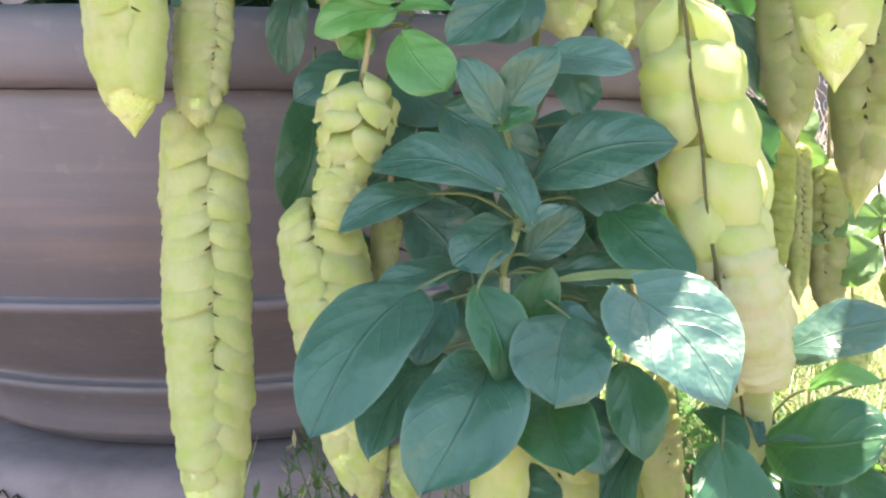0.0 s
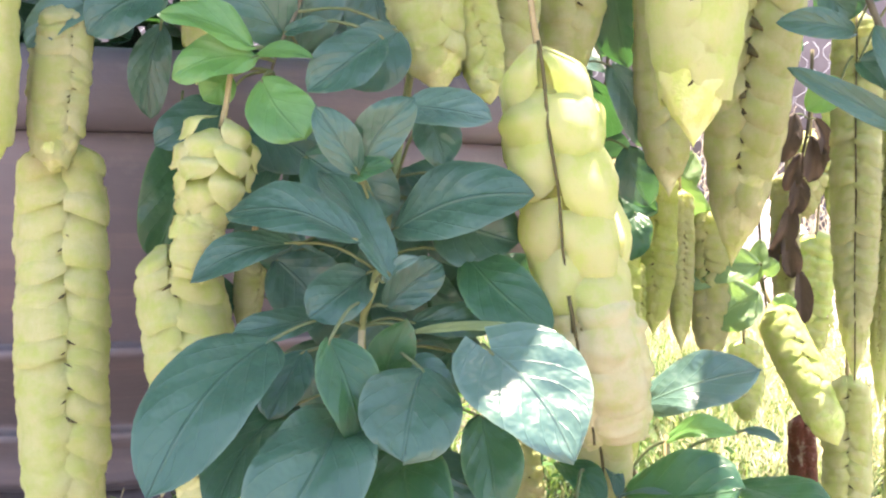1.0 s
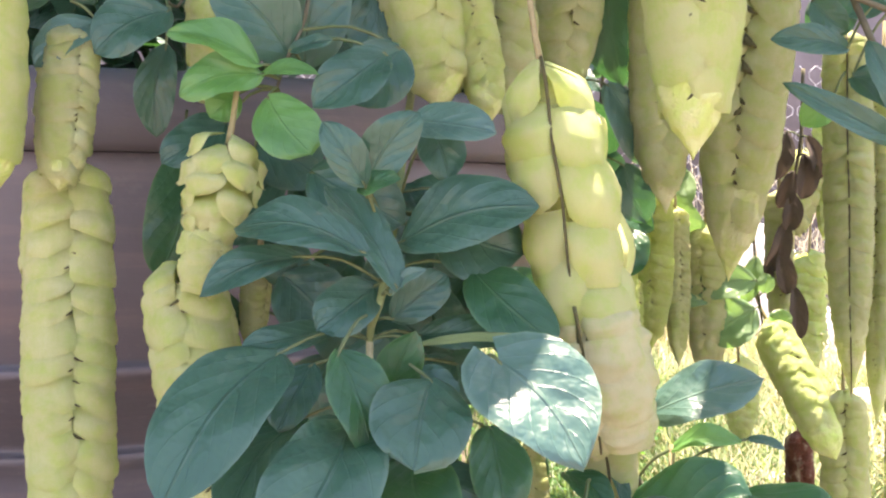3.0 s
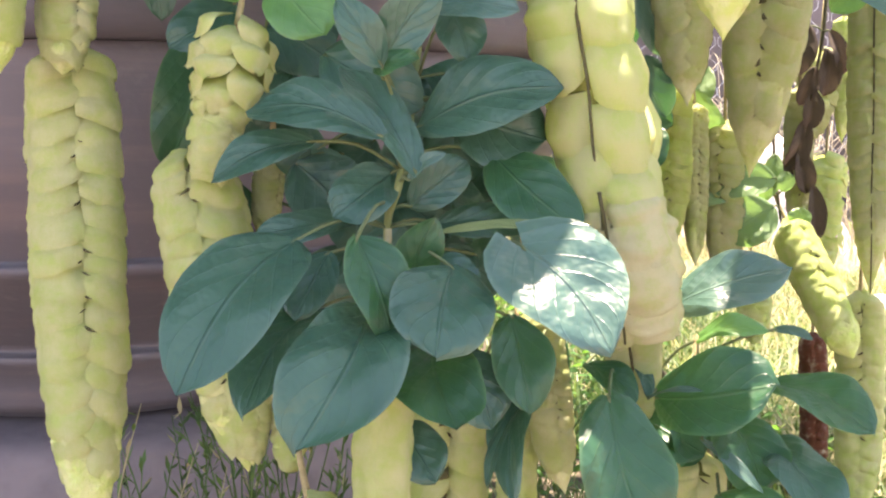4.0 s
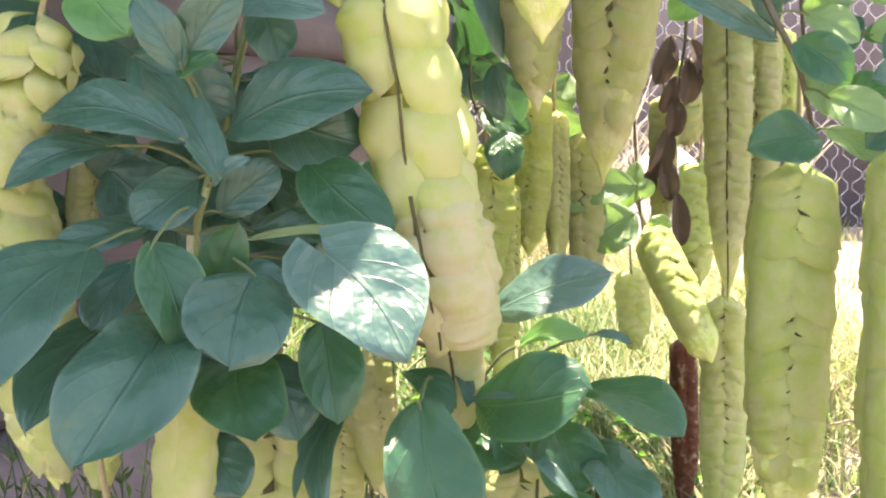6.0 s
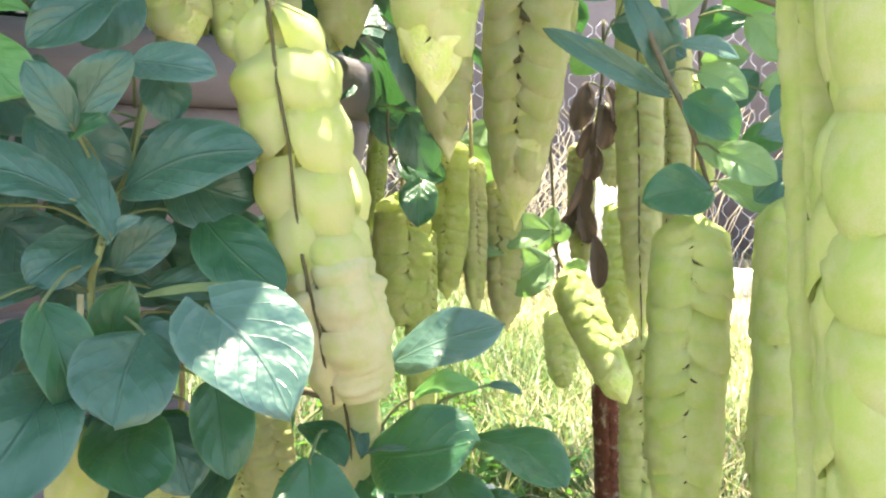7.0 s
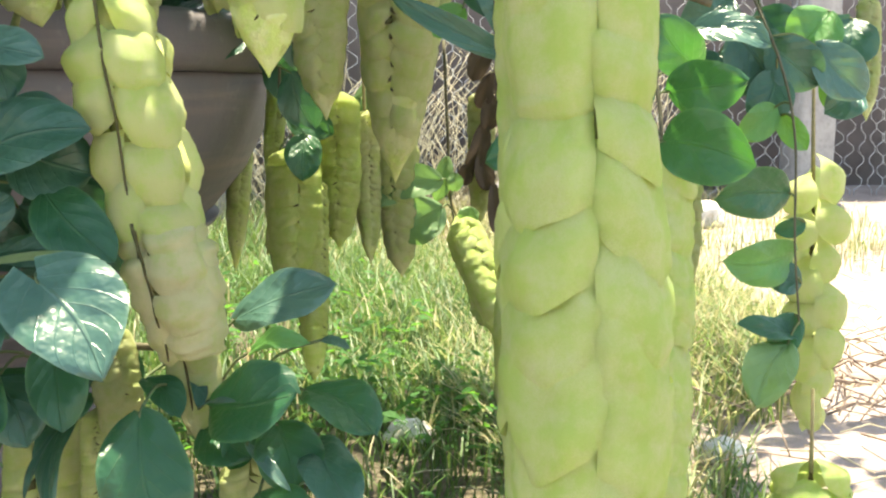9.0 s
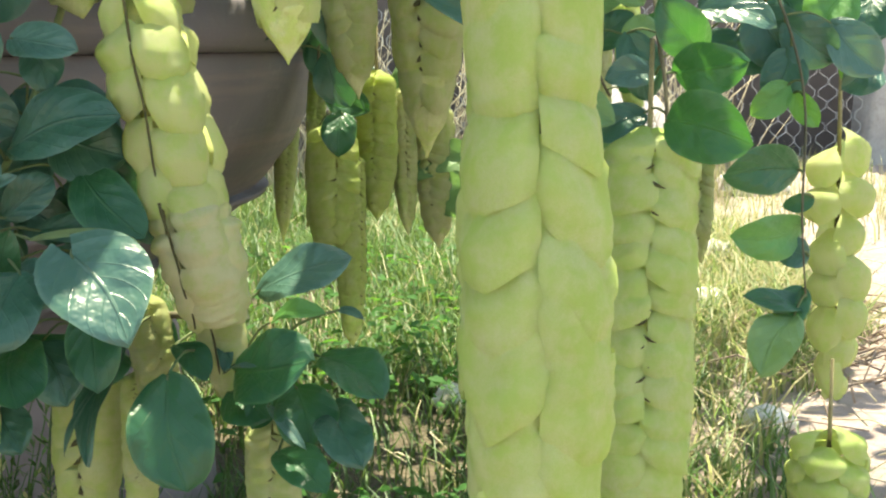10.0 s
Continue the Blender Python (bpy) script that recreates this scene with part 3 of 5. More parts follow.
def lathe(bm, profile, centre, sides=96):
    rings = []
    for r, z in profile:
        rings.append([bm.verts.new((centre[0] + r * math.cos(k * math.tau / sides), centre[1] + r * math.sin(k * math.tau / sides), z)) for k in range(sides)])
    for q, s in zip(rings, rings[1:]):
        for k in range(sides):
            bm.faces.new((q[k], q[(k + 1) % sides], s[(k + 1) % sides], s[k]))
    return rings


# the big bowl-shaped pot, on a low round plinth
PX, PY = -0.25, 1.22
pot = tagged(new("plant_pot"), "large mauve-grey bowl-shaped plant pot with a thick rim", "plant pot")
pot.location = (PX, PY, 0.212)
bm = bmesh.new()
prof = [(0.20, 0.215), (0.242, 0.216), (0.243, 0.223), (0.256, 0.224), (0.263, 0.232), (0.268, 0.247), (0.286, 0.268), (0.300, 0.276), (0.303, 0.281), (0.301, 0.2835), (0.290, 0.2845), (0.291, 0.288), (0.300, 0.294), (0.372, 0.334), (0.422, 0.366), (0.434, 0.370), (0.437, 0.375), (0.435, 0.3775), (0.425, 0.3785), (0.426, 0.381), (0.434, 0.388), (0.470, 0.43), (0.490, 0.47), (0.500, 0.505), (0.503, 0.522), (0.500, 0.530)]
rings = lathe(bm, prof, (PX, PY))
bm.faces.new(rings[0][::-1])
part("body", bm, POT, pot)
bm = bmesh.new()
lathe(bm, [(0.492, 0.5305), (0.516, 0.5315), (0.524, 0.537), (0.528, 0.548), (0.529, 0.572), (0.524, 0.580), (0.512, 0.584), (0.486, 0.583), (0.476, 0.576), (0.473, 0.53), (0.47, 0.49)], (PX, PY))
part("rim", bm, POT, pot, "thick rolled rim")
bm = bmesh.new()
r = lathe(bm, [(0.473, 0.555), (0.25, 0.562), (0.02, 0.565)], (PX, PY), 48)
bm.faces.new(r[-1])
for v in bm.verts:
    v.co.z += 0.006 * noise.noise(v.co * 30)
part("soil", bm, POTSOIL, pot, "dark potting soil")
plinth = tagged(new("plinth"), "low cracked mauve concrete plinth under the pot", "plinth")
plinth.location = (PX, PY, 0)
bm = bmesh.new()
r = lathe(bm, [(0.335, -0.03), (0.335, 0.05), (0.328, 0.062), (0.312, 0.066), (0.309, 0.072), (0.312, 0.080), (0.322, 0.15), (0.320, 0.196), (0.312, 0.206), (0.295, 0.211), (0.2, 0.212)], (PX, PY), 80)
bm.faces.new(r[-1])
for v in bm.verts:
    v.co += Vector((noise.noise(v.co * 9), noise.noise(v.co * 9 + Vector((5, 0, 0))), 0)) * 0.006
part("base", bm, PLINTH, plinth)
bm = bmesh.new()
lathe(bm, [(0.30, 0.0665), (0.345, 0.064), (0.352, 0.056), (0.354, 0.03), (0.356, -0.03)], (PX, PY), 80)
part("foot", bm, PLINTH, plinth, "stepped foot")


# a jagged crack round the plinth
rr = random.Random(12)
for z0, a0, a1 in ((0.125, -150, -62), (0.176, -165, -110)):
    bm = bmesh.new()
    pts = []
    for k in range(40):
        a = radians(a0 + (a1 - a0) * k / 39)
        pts.append((PX + 0.3215 * math.cos(a), PY + 0.3215 * math.sin(a), z0 + rr.uniform(-0.006, 0.006) - 0.012 * math.sin(k * 0.16)))
    tube(bm, pts, [0.0006 + 0.0022 * rr.random() for k in pts], 5)
    part("crack", bm, POTSOIL, plinth, "dark jagged crack")


# ---- the fence ----
FENCE_Y = 4.4
fence = tagged(new("fence"), "chicken-wire fence on a weathered concrete post", "fence")
fence.location = (1.6, FENCE_Y, 0)


def wire_net(x0, x1, z0, z1, cell):
    """Hexagonal wire netting: strands that run upwards in zigzag and are twisted together in pairs."""
    bm = bmesh.new()
    cols = int((x1 - x0) / cell)
    rows = int((z1 - z0) / (cell * 1.1))
    for c in range(cols):
        pts = []
        x = x0 + c * cell
        for k in range(rows * 2 + 1):
            z = z0 + k * cell * 0.55
            s = 1 if (k // 2 + c) % 2 else -1
            pts.append((x + s * cell * (0.36 + 0.1 * math.sin(c * 1.3 + z * 5)) + 0.012 * math.sin(3 * z + c), FENCE_Y + 0.012 * math.sin(c * 0.7 + z * 4), z))
        tube(bm, pts, 0.0017, 4)
    return bm


part("netting", wire_net(-1.2, 4.2, 0.0, 1.1, 0.046), WIRE, fence, "grey hexagonal wire netting", "stuff")


def post(x, w, h, lean):
    bm = bmesh.new()
    rg = []
    for k in range(9):
        z = h * k / 8 - 0.05
        s = w / 2 * (1.12 - 0.2 * k / 8)
        rg.append([bm.verts.new((x + lean * z + s * a + 0.006 * noise.noise(Vector((a, z * 9, x))), FENCE_Y + 0.02 + s * b2 + 0.006 * noise.noise(Vector((b2, z * 8, 3))), z)) for a, b2 in ((-1, -0.8), (-0.8, -1), (0.8, -1), (1, -0.8), (1, 0.8), (0.8, 1), (-0.8, 1), (-1, 0.8))])
    for q, s in zip(rg, rg[1:]):
        for k in range(8):
            bm.faces.new((q[k], q[(k + 1) % 8], s[(k + 1) % 8], s[k]))
    bm.faces.new(rg[-1])
    part("post", bm, CONCRETE, fence, "weathered concrete fence post")


post(2.86, 0.17, 1.4, 0.03)
post(0.2, 0.15, 1.4, -0.02)

# a pale mound by the fence, added so its slope catches sun as a bright patch
bm = bmesh.new()
heap = lathe(bm, [(0.40 * (1 - k / 12) + 0.01, 0.44 * (1 - math.cos(math.pi * k / 12)) / 2 - 0.02) for k in range(13)], (0, 0), 40)
bm.faces.new(heap[-1])
for v in bm.verts:
    v.co += Vector((noise.noise(v.co * 4), noise.noise(v.co * 4 + Vector((7, 0, 0))), 0.5 * noise.noise(v.co * 9))) * 0.05
ob = new("bright_patch_mound", mesh_of("bright_patch_mound", bm, MOUND))
ob.location = (1.52, 3.90, 0)
tagged(ob, "low pale mound added as the bright patch by the fence", "sand mound")

# ---- trunk and upper branches ----
shrub = tagged(new("shrub"), "rough-barked climbing shrub that arches over its hanging spikes", "shrub")
shrub.location = (-0.78, 0.80, 0)
bm = bmesh.new()
TRUNK = smooth_path([(-0.78, 0.80, -0.03), (-0.77, 0.79, 0.25), (-0.75, 0.80, 0.60), (-0.52, 0.82, 0.93), (-0.20, 0.82, 1.00), (0.06, 0.84, 1.02), (0.25, 0.88, 1.10)], 6)
tube(bm, TRUNK, [0.016 - 0.006 * k / len(TRUNK) + 0.0015 * math.sin(k * 2.1) for k in range(len(TRUNK))], 12)
for v in bm.verts:
    v.co += Vector((noise.noise(v.co * 70), noise.noise(v.co * 70 + Vector((9, 0, 0))), 0)) * 0.0022
part("trunk", bm, BARK, shrub)
ARMS = [
    [(0.06, 0.84, 1.02), (-0.15, 0.72, 0.86), (-0.40, 0.62, 0.90), (-0.60, 0.60, 0.86)],
    [(0.06, 0.84, 1.02), (0.20, 0.66, 0.93), (0.34, 0.44, 0.96), (0.36, 0.25, 0.90)],
    [(0.10, 0.86, 0.95), (0.35, 0.82, 1.02), (0.62, 0.80, 1.00), (0.95, 0.88, 0.90)],
    [(0.25, 0.88, 1.10), (0.50, 1.05, 1.12), (0.80, 1.25, 1.05)],
    [(0.10, 0.86, 0.95), (0.05, 1.10, 1.05), (0.20, 1.35, 1.05), (0.50, 1.55, 0.98)],
    [(0.06, 0.84, 1.02), (-0.08, 0.98, 0.84), (-0.30, 1.15, 0.90)],
]
for pts in ARMS:
    bm = bmesh.new()
    p2 = smooth_path(pts, 5)
    tube(bm, p2, [0.0085 - 0.005 * k / len(p2) for k in range(len(p2))], 8)
    part("limb", bm, BARK, shrub)

# the leaf roof above, with gaps where the sun comes through
GAPS = [((0.103, 0.467, 0.403), 0.042), ((0.150, 0.555, 0.535), 0.046), ((0.206, 0.575, 0.600), 0.058), ((0.32, 0.86, 0.55), 0.09), ((0.100, 0.550, 0.455), 0.008), ((0.221, 0.566, 0.396), 0.01), ((0.26, 0.95, 0.41), 0.08), ((0.50, 0.98, 0.43), 0.11)]


def in_gap(p):
    for target, rad in GAPS:
        d = p - Vector(target)
        if (d - SUN_WAY * d.dot(SUN_WAY)).length < rad + 0.02:
            return True
    return False


def leaf_mass(name, count, area, seed, mat, label, sizes=(0.045, 0.085), gaps=True):
    rr = random.Random(seed)
    bm = bmesh.new()
    uvl = bm.loops.layers.uv.new("UVMap")
    (x0, x1), (y0, y1), (z0, z1) = area
    k = 0
    while k < count:
        k += 1
        p = Vector((rr.uniform(x0, x1), rr.uniform(y0, y1), rr.uniform(z0, z1)))
        if gaps and in_gap(p):
            continue
        size = rr.uniform(*sizes)
        a = rr.uniform(0, math.tau)
        d = Vector((math.cos(a), math.sin(a), rr.uniform(-1.0, 0.1))).normalized()
        nrm = Vector((rr.uniform(-0.6, 0.6), rr.uniform(-0.9, 0.3), 1))
        blade(bm, uvl, p, p + d * size, size * 0.72, nrm, 0.3, 0.06, 5, 4)
    return part(name, bm, mat, shrub, label, "stuff")


leaf_mass("crown", 50, ((0.20, 0.58), (0.35, 1.0), (0.92, 1.25)), 27, LEAF_MID, "open edge of the leaf roof")
leaf_mass("crown", 1150, ((-0.7, 0.20), (0.35, 1.0), (0.92, 1.25)), 21, LEAF_MID, "dense roof of overlapping green leaves")
leaf_mass("crown", 520, ((-0.7, 0.68), (1.0, 1.9), (0.95, 1.25)), 26, LEAF_MID, "back part of the leaf roof")
leaf_mass("crown", 420, ((0.55, 1.3), (0.35, 1.9), (0.95, 1.25)), 24, LEAF_MID, "thinner outer roof of green leaves")
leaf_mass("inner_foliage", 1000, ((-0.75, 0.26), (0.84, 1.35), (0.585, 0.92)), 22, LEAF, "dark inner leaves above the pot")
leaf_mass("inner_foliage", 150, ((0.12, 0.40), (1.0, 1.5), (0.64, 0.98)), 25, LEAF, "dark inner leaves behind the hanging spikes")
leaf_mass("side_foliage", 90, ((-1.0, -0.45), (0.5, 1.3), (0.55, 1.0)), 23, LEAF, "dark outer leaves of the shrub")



def shade_spray(under, seed):
    """A few more leaves of the roof, unseen, added on the sun's line to shade a place."""
    p = Vector(under) + SUN_WAY * ((1.0 - under[2]) / SUN_WAY.z)
    k = 0.065
    leaf_mass("crown", 26, ((p.x - k, p.x + k), (p.y - k, p.y + k), (0.95, 1.06)), seed, LEAF_MID, "unseen leaf tuft added to the roof to shade a place below")


shade_spray((0.014, 0.465, 0.367), 80)
shade_spray((-0.042, 0.545, 0.432), 81)
shade_spray((0.295, 0.615, 0.321), 82)
shade_spray((-0.008, 0.554, 0.440), 83)
shade_spray((0.248, 0.504, 0.341), 90)
shade_spray((0.042, 0.478, 0.363), 91)
shade_spray((0.231, 0.518, 0.317), 92)
shade_spray((0.440, 0.970, 0.330), 93)
shade_spray((0.212, 0.520, 0.335), 94)
shade_spray((0.190, 0.500, 0.310), 95)
shade_spray((0.262, 0.500, 0.345), 96)
shade_spray((0.292, 0.300, 0.590), 97)
shade_spray((0.300, 0.290, 0.540), 98)
# hanging flower spikes, from the near ones to the far ones
near = spike((0.294, 0.306, 0.613), (0.291, 0.287, 0.505), 0.0560, "long", BRACT_LIME, turn=-13, blunt=1.1)
spike((0.292, 0.292, 0.523), (0.283, 0.265, 0.324), 0.0589, "lobe", BRACT_LIME, turn=-10, blunt=0.1, onto=near, head=0.78)
spike((0.285, 0.351, 0.626), (0.274, 0.293, 0.302), 0.0197, "long", BRACT_LIME, turn=-51, blunt=0.5)
spike((0.398, 0.670, 0.457), (0.387, 0.644, 0.234), 0.0567, "scale", BRACT_LIME, turn=-20, blunt=0.5)
spike((0.448, 0.607, 0.476), (0.420, 0.538, 0.135), 0.0738, "scale", BRACT_LIME, turn=-13)
spike((0.505, 0.669, 0.466), (0.499, 0.651, 0.366), 0.0276, "scale", BRACT_SHADED, turn=-2)
spike((-0.169, 0.577, 0.631), (-0.165, 0.583, 0.500), 0.0470, "soft", BRACT, turn=24)
left = spike((-0.143, 0.647, 0.523), (-0.128, 0.595, 0.256), 0.0534, "scale", BRACT, turn=20, blunt=0.1)
spike((-0.132, 0.613, 0.593), (-0.136, 0.604, 0.505), 0.0338, "scale", BRACT_SHADED, turn=42, blunt=0.4, onto=left)
young = spike((-0.042, 0.582, 0.534), (-0.052, 0.576, 0.479), 0.0390, "loose", BRACT, turn=15, stalk=0.012)
spike((-0.052, 0.577, 0.488), (-0.058, 0.573, 0.452), 0.0288, "scale", BRACT, turn=45, blunt=0.5, onto=young)
spike((-0.073, 0.608, 0.465), (-0.042, 0.575, 0.299), 0.0514, "scale", BRACT, turn=-1, blunt=0.1, onto=young, head=0.8)
spike((-0.031, 0.631, 0.468), (-0.036, 0.623, 0.413), 0.0188, "scale", BRACT_SHADED, turn=55)
swollen = spike((0.120, 0.563, 0.571), (0.147, 0.551, 0.429), 0.0623, "puffy", BRACT_SUN, turn=-9, blunt=1.0, vein=True, head=0.7, veer=-22)
spike((0.144, 0.548, 0.449), (0.160, 0.545, 0.374), 0.0521, "ridge", BRACT_CREAM, turn=-31, blunt=0.8, vein=True, onto=swollen, head=0.9, veer=-14)
spike((0.157, 0.566, 0.394), (0.165, 0.563, 0.315), 0.0323, "long", BRACT_SHADED, turn=-20, vein=True, onto=swollen)
spike((0.109, 0.565, 0.702), (0.116, 0.565, 0.638), 0.0450, "sparse", BRACT_SUN, turn=12)
spike((0.048, 0.657, 0.706), (0.077, 0.655, 0.555), 0.0517, "scale", BRACT, turn=22, blunt=0.5)
spike((0.085, 0.663, 0.649), (0.107, 0.662, 0.549), 0.0308, "scale", BRACT, turn=4, blunt=0.6)
spike((0.121, 0.750, 0.676), (0.132, 0.749, 0.561), 0.0496, "scale", BRACT_SHADED, turn=-22)
spike((0.199, 0.842, 0.716), (0.186, 0.844, 0.576), 0.0561, "scale", BRACT_SHADED, turn=-1)
spike((-0.036, 0.666, 0.715), (-0.062, 0.669, 0.550), 0.0517, "scale", BRACT, turn=27)
spike((-0.002, 0.702, 0.728), (0.004, 0.702, 0.651), 0.0226, "scale", BRACT, turn=22)
spike((0.205, 0.580, 0.714), (0.208, 0.581, 0.524), 0.0601, "soft", BRACT_SUN, turn=-17)
spike((0.262, 0.835, 0.699), (0.270, 0.841, 0.491), 0.0531, "scale", BRACT_SHADED, turn=-11)
spike((0.334, 0.807, 0.775), (0.332, 0.870, 0.436), 0.0735, "vee", BRACT_SHADED, turn=-24)
spike((0.382, 0.883, 0.761), (0.369, 0.885, 0.540), 0.0360, "scale", BRACT_SHADED, turn=9)
spike((0.325, 0.999, 0.493), (0.327, 0.986, 0.345), 0.0277, "scale", BRACT_SHADED, turn=7)
spike((0.359, 1.010, 0.477), (0.360, 0.998, 0.328), 0.0434, "scale", BRACT_SHADED, turn=-34)
spike((0.420, 1.009, 0.385), (0.457, 0.935, 0.268), 0.0420, "soft", BRACT_LIME, turn=12, blunt=0.5)
spike((0.638, 1.416, 0.435), (0.628, 1.404, 0.256), 0.0532, "loose", BRACT_LIME, turn=-21)
spike((0.629, 1.428, 0.572), (0.621, 1.421, 0.459), 0.0548, "loose", BRACT_SHADED, turn=10)
spike((0.658, 1.425, 0.611), (0.656, 1.412, 0.447), 0.0313, "scale", BRACT_LIME, turn=9)
spike((0.566, 1.482, 0.281), (0.570, 1.472, 0.168), 0.0472, "loose", BRACT_SUN, turn=-7)
spike((0.522, 1.169, 0.241), (0.522, 1.153, 0.033), 0.0326, "scale", BRACT_DRY, turn=-10)
spike((0.486, 0.994, 0.660), (0.478, 0.951, 0.323), 0.0470, "scale", BRACT_SHADED, turn=-25, vein=True)
spike((0.528, 1.003, 0.613), (0.509, 0.963, 0.292), 0.0355, "scale", BRACT_SHADED, turn=-51)
spike((0.588, 1.094, 0.581), (0.596, 1.075, 0.444), 0.0344, "scale", BRACT_LIME, turn=-17)
spike((0.515, 1.046, 0.310), (0.504, 1.015, 0.064), 0.0496, "scale", BRACT, turn=-20)
spike((0.252, 0.957, 0.461), (0.247, 0.941, 0.348), 0.0543, "scale", BRACT_MOSS, turn=7, blunt=0.8)
spike((0.299, 0.985, 0.510), (0.294, 0.964, 0.364), 0.0430, "scale", BRACT_MOSS, turn=-17)
spike((0.247, 1.052, 0.530), (0.234, 1.037, 0.419), 0.0214, "scale", BRACT_LIME, turn=6)
spike((0.218, 1.180, 0.513), (0.201, 1.153, 0.315), 0.0288, "scale", BRACT_SUN, turn=8)
spike((0.269, 0.955, 0.433), (0.263, 0.922, 0.250), 0.0301, "scale", BRACT_MOSS, turn=46, blunt=0.6)
spike((0.472, 1.113, 0.511), (0.462, 1.087, 0.364), 0.0313, "scale", BRACT_SHADED, turn=-3)
spike((0.709, 0.833, 0.452), (0.690, 0.785, 0.212), 0.0560, "sparse", BRACT_SUN, turn=-20, stalk=0.09)
spike((0.657, 0.730, 0.205), (0.649, 0.712, 0.092), 0.0640, "loose", BRACT_LIME, turn=-5)
spike((0.964, 1.144, 0.618), (0.952, 1.119, 0.472), 0.0305, "scale", BRACT_SHADED, turn=-22)
spike((0.029, 0.510, 0.372), (0.025, 0.493, 0.259), 0.0303, "long", BRACT, turn=74)
spike((0.070, 0.626, 0.350), (0.063, 0.604, 0.206), 0.0485, "vee", BRACT, turn=-9)
spike((0.104, 0.600, 0.329), (0.103, 0.583, 0.217), 0.0238, "scale", BRACT, turn=-9)
spike((0.111, 0.592, 0.381), (0.127, 0.576, 0.281), 0.0290, "scale", BRACT_SHADED, turn=20)
spike((0.189, 0.550, 0.311), (0.185, 0.537, 0.220), 0.0365, "scale", BRACT_SHADED, turn=-3)
spike((-0.009, 0.523, 0.304), (0.001, 0.514, 0.253), 0.0326, "loose", BRACT, turn=2)
spike((-0.047, 0.582, 0.373), (-0.039, 0.572, 0.302), 0.0273, "scale", BRACT, turn=39)
spike((-0.021, 0.584, 0.333), (-0.020, 0.569, 0.300), 0.0217, "scale", BRACT, turn=67)
# leafy twigs
twig_mid = branch([(0.100, 0.790, 0.740), (0.070, 0.730, 0.620), (0.055, 0.665, 0.540), (0.045, 0.595, 0.484), (0.037, 0.547, 0.451), (0.031, 0.554, 0.428), (0.034, 0.553, 0.391), (0.042, 0.554, 0.365)], 0.0026, "green twig with a whorl of dark blue-green waxy leaves")
leaf(twig_mid, (0.048, 0.555, 0.478), (0.114, 0.529, 0.497), 0.0428, (-0.02, -0.82, 0.57), LEAF, fold=0.25)
leaf(twig_mid, (0.044, 0.527, 0.457), (0.008, 0.558, 0.507), 0.0240, (0.41, -0.88, 0.25), LEAF)
leaf(twig_mid, (0.028, 0.526, 0.474), (-0.036, 0.542, 0.485), 0.0304, (0.03, -0.74, 0.67), LEAF, fold=0.3, curl=0.08, point=0.5)
leaf(twig_mid, (-0.005, 0.542, 0.471), (-0.052, 0.534, 0.452), 0.0227, (-0.02, -0.73, 0.69), LEAF)
leaf(twig_mid, (0.085, 0.560, 0.463), (0.123, 0.525, 0.428), 0.0349, (0.03, -0.94, 0.34), LEAF_MID, fold=0.15)
leaf(twig_mid, (0.033, 0.553, 0.455), (0.005, 0.532, 0.435), 0.0286, (-0.19, -0.95, 0.26), LEAF, point=0.5)
leaf(twig_mid, (0.041, 0.532, 0.453), (0.058, 0.522, 0.466), 0.0078, (0.10, -0.77, 0.64), LEAF_PALE)
leaf(twig_mid, (0.043, 0.550, 0.439), (0.071, 0.551, 0.461), 0.0232, (0.12, -0.98, 0.15), LEAF, point=0.5)
leaf(twig_mid, (0.089, 0.490, 0.426), (0.121, 0.450, 0.386), 0.0565, (-0.10, -0.66, 0.74), LEAF_PALE, curl=0.02, free=True, heart=0.2, fold=0.2, point=0.85)
leaf(twig_mid, (0.057, 0.547, 0.426), (0.122, 0.512, 0.428), 0.0106, (-0.06, -0.39, 0.92), LEAF_OLIVE, fold=0.1)
leaf(twig_mid, (0.058, 0.567, 0.428), (0.116, 0.563, 0.429), 0.0214, (-0.11, -0.81, 0.57), LEAF)
leaf(twig_mid, (-0.013, 0.515, 0.426), (-0.056, 0.445, 0.373), 0.0486, (-0.17, -0.85, 0.50), LEAF, curl=0.07, fold=0.25)
leaf(twig_mid, (0.008, 0.562, 0.432), (-0.033, 0.544, 0.426), 0.0192, (-0.11, -0.81, 0.58), LEAF)
leaf(twig_mid, (0.016, 0.500, 0.429), (0.032, 0.482, 0.383), 0.0305, (0.33, -0.83, 0.45), LEAF_MID, fold=0.5)
leaf(twig_mid, (0.002, 0.540, 0.417), (-0.013, 0.516, 0.389), 0.0239, (-0.24, -0.91, 0.33), LEAF, point=0.5)
leaf(twig_mid, (0.059, 0.504, 0.415), (0.049, 0.465, 0.382), 0.0460, (0.01, -0.83, 0.56), LEAF, point=0.42)
leaf(twig_mid, (0.042, 0.533, 0.402), (0.052, 0.518, 0.437), 0.0233, (0.14, -0.97, 0.22), LEAF_MID)
leaf(twig_mid, (0.021, 0.501, 0.394), (-0.009, 0.439, 0.350), 0.0496, (-0.08, -0.83, 0.56), LEAF, curl=0.1, point=0.5)
leaf(twig_mid, (-0.003, 0.536, 0.391), (-0.033, 0.472, 0.356), 0.0345, (-0.20, -0.82, 0.53), LEAF)
leaf(twig_mid, (0.052, 0.520, 0.375), (0.059, 0.474, 0.348), 0.0409, (0.02, -0.88, 0.48), LEAF_MID, point=0.42)
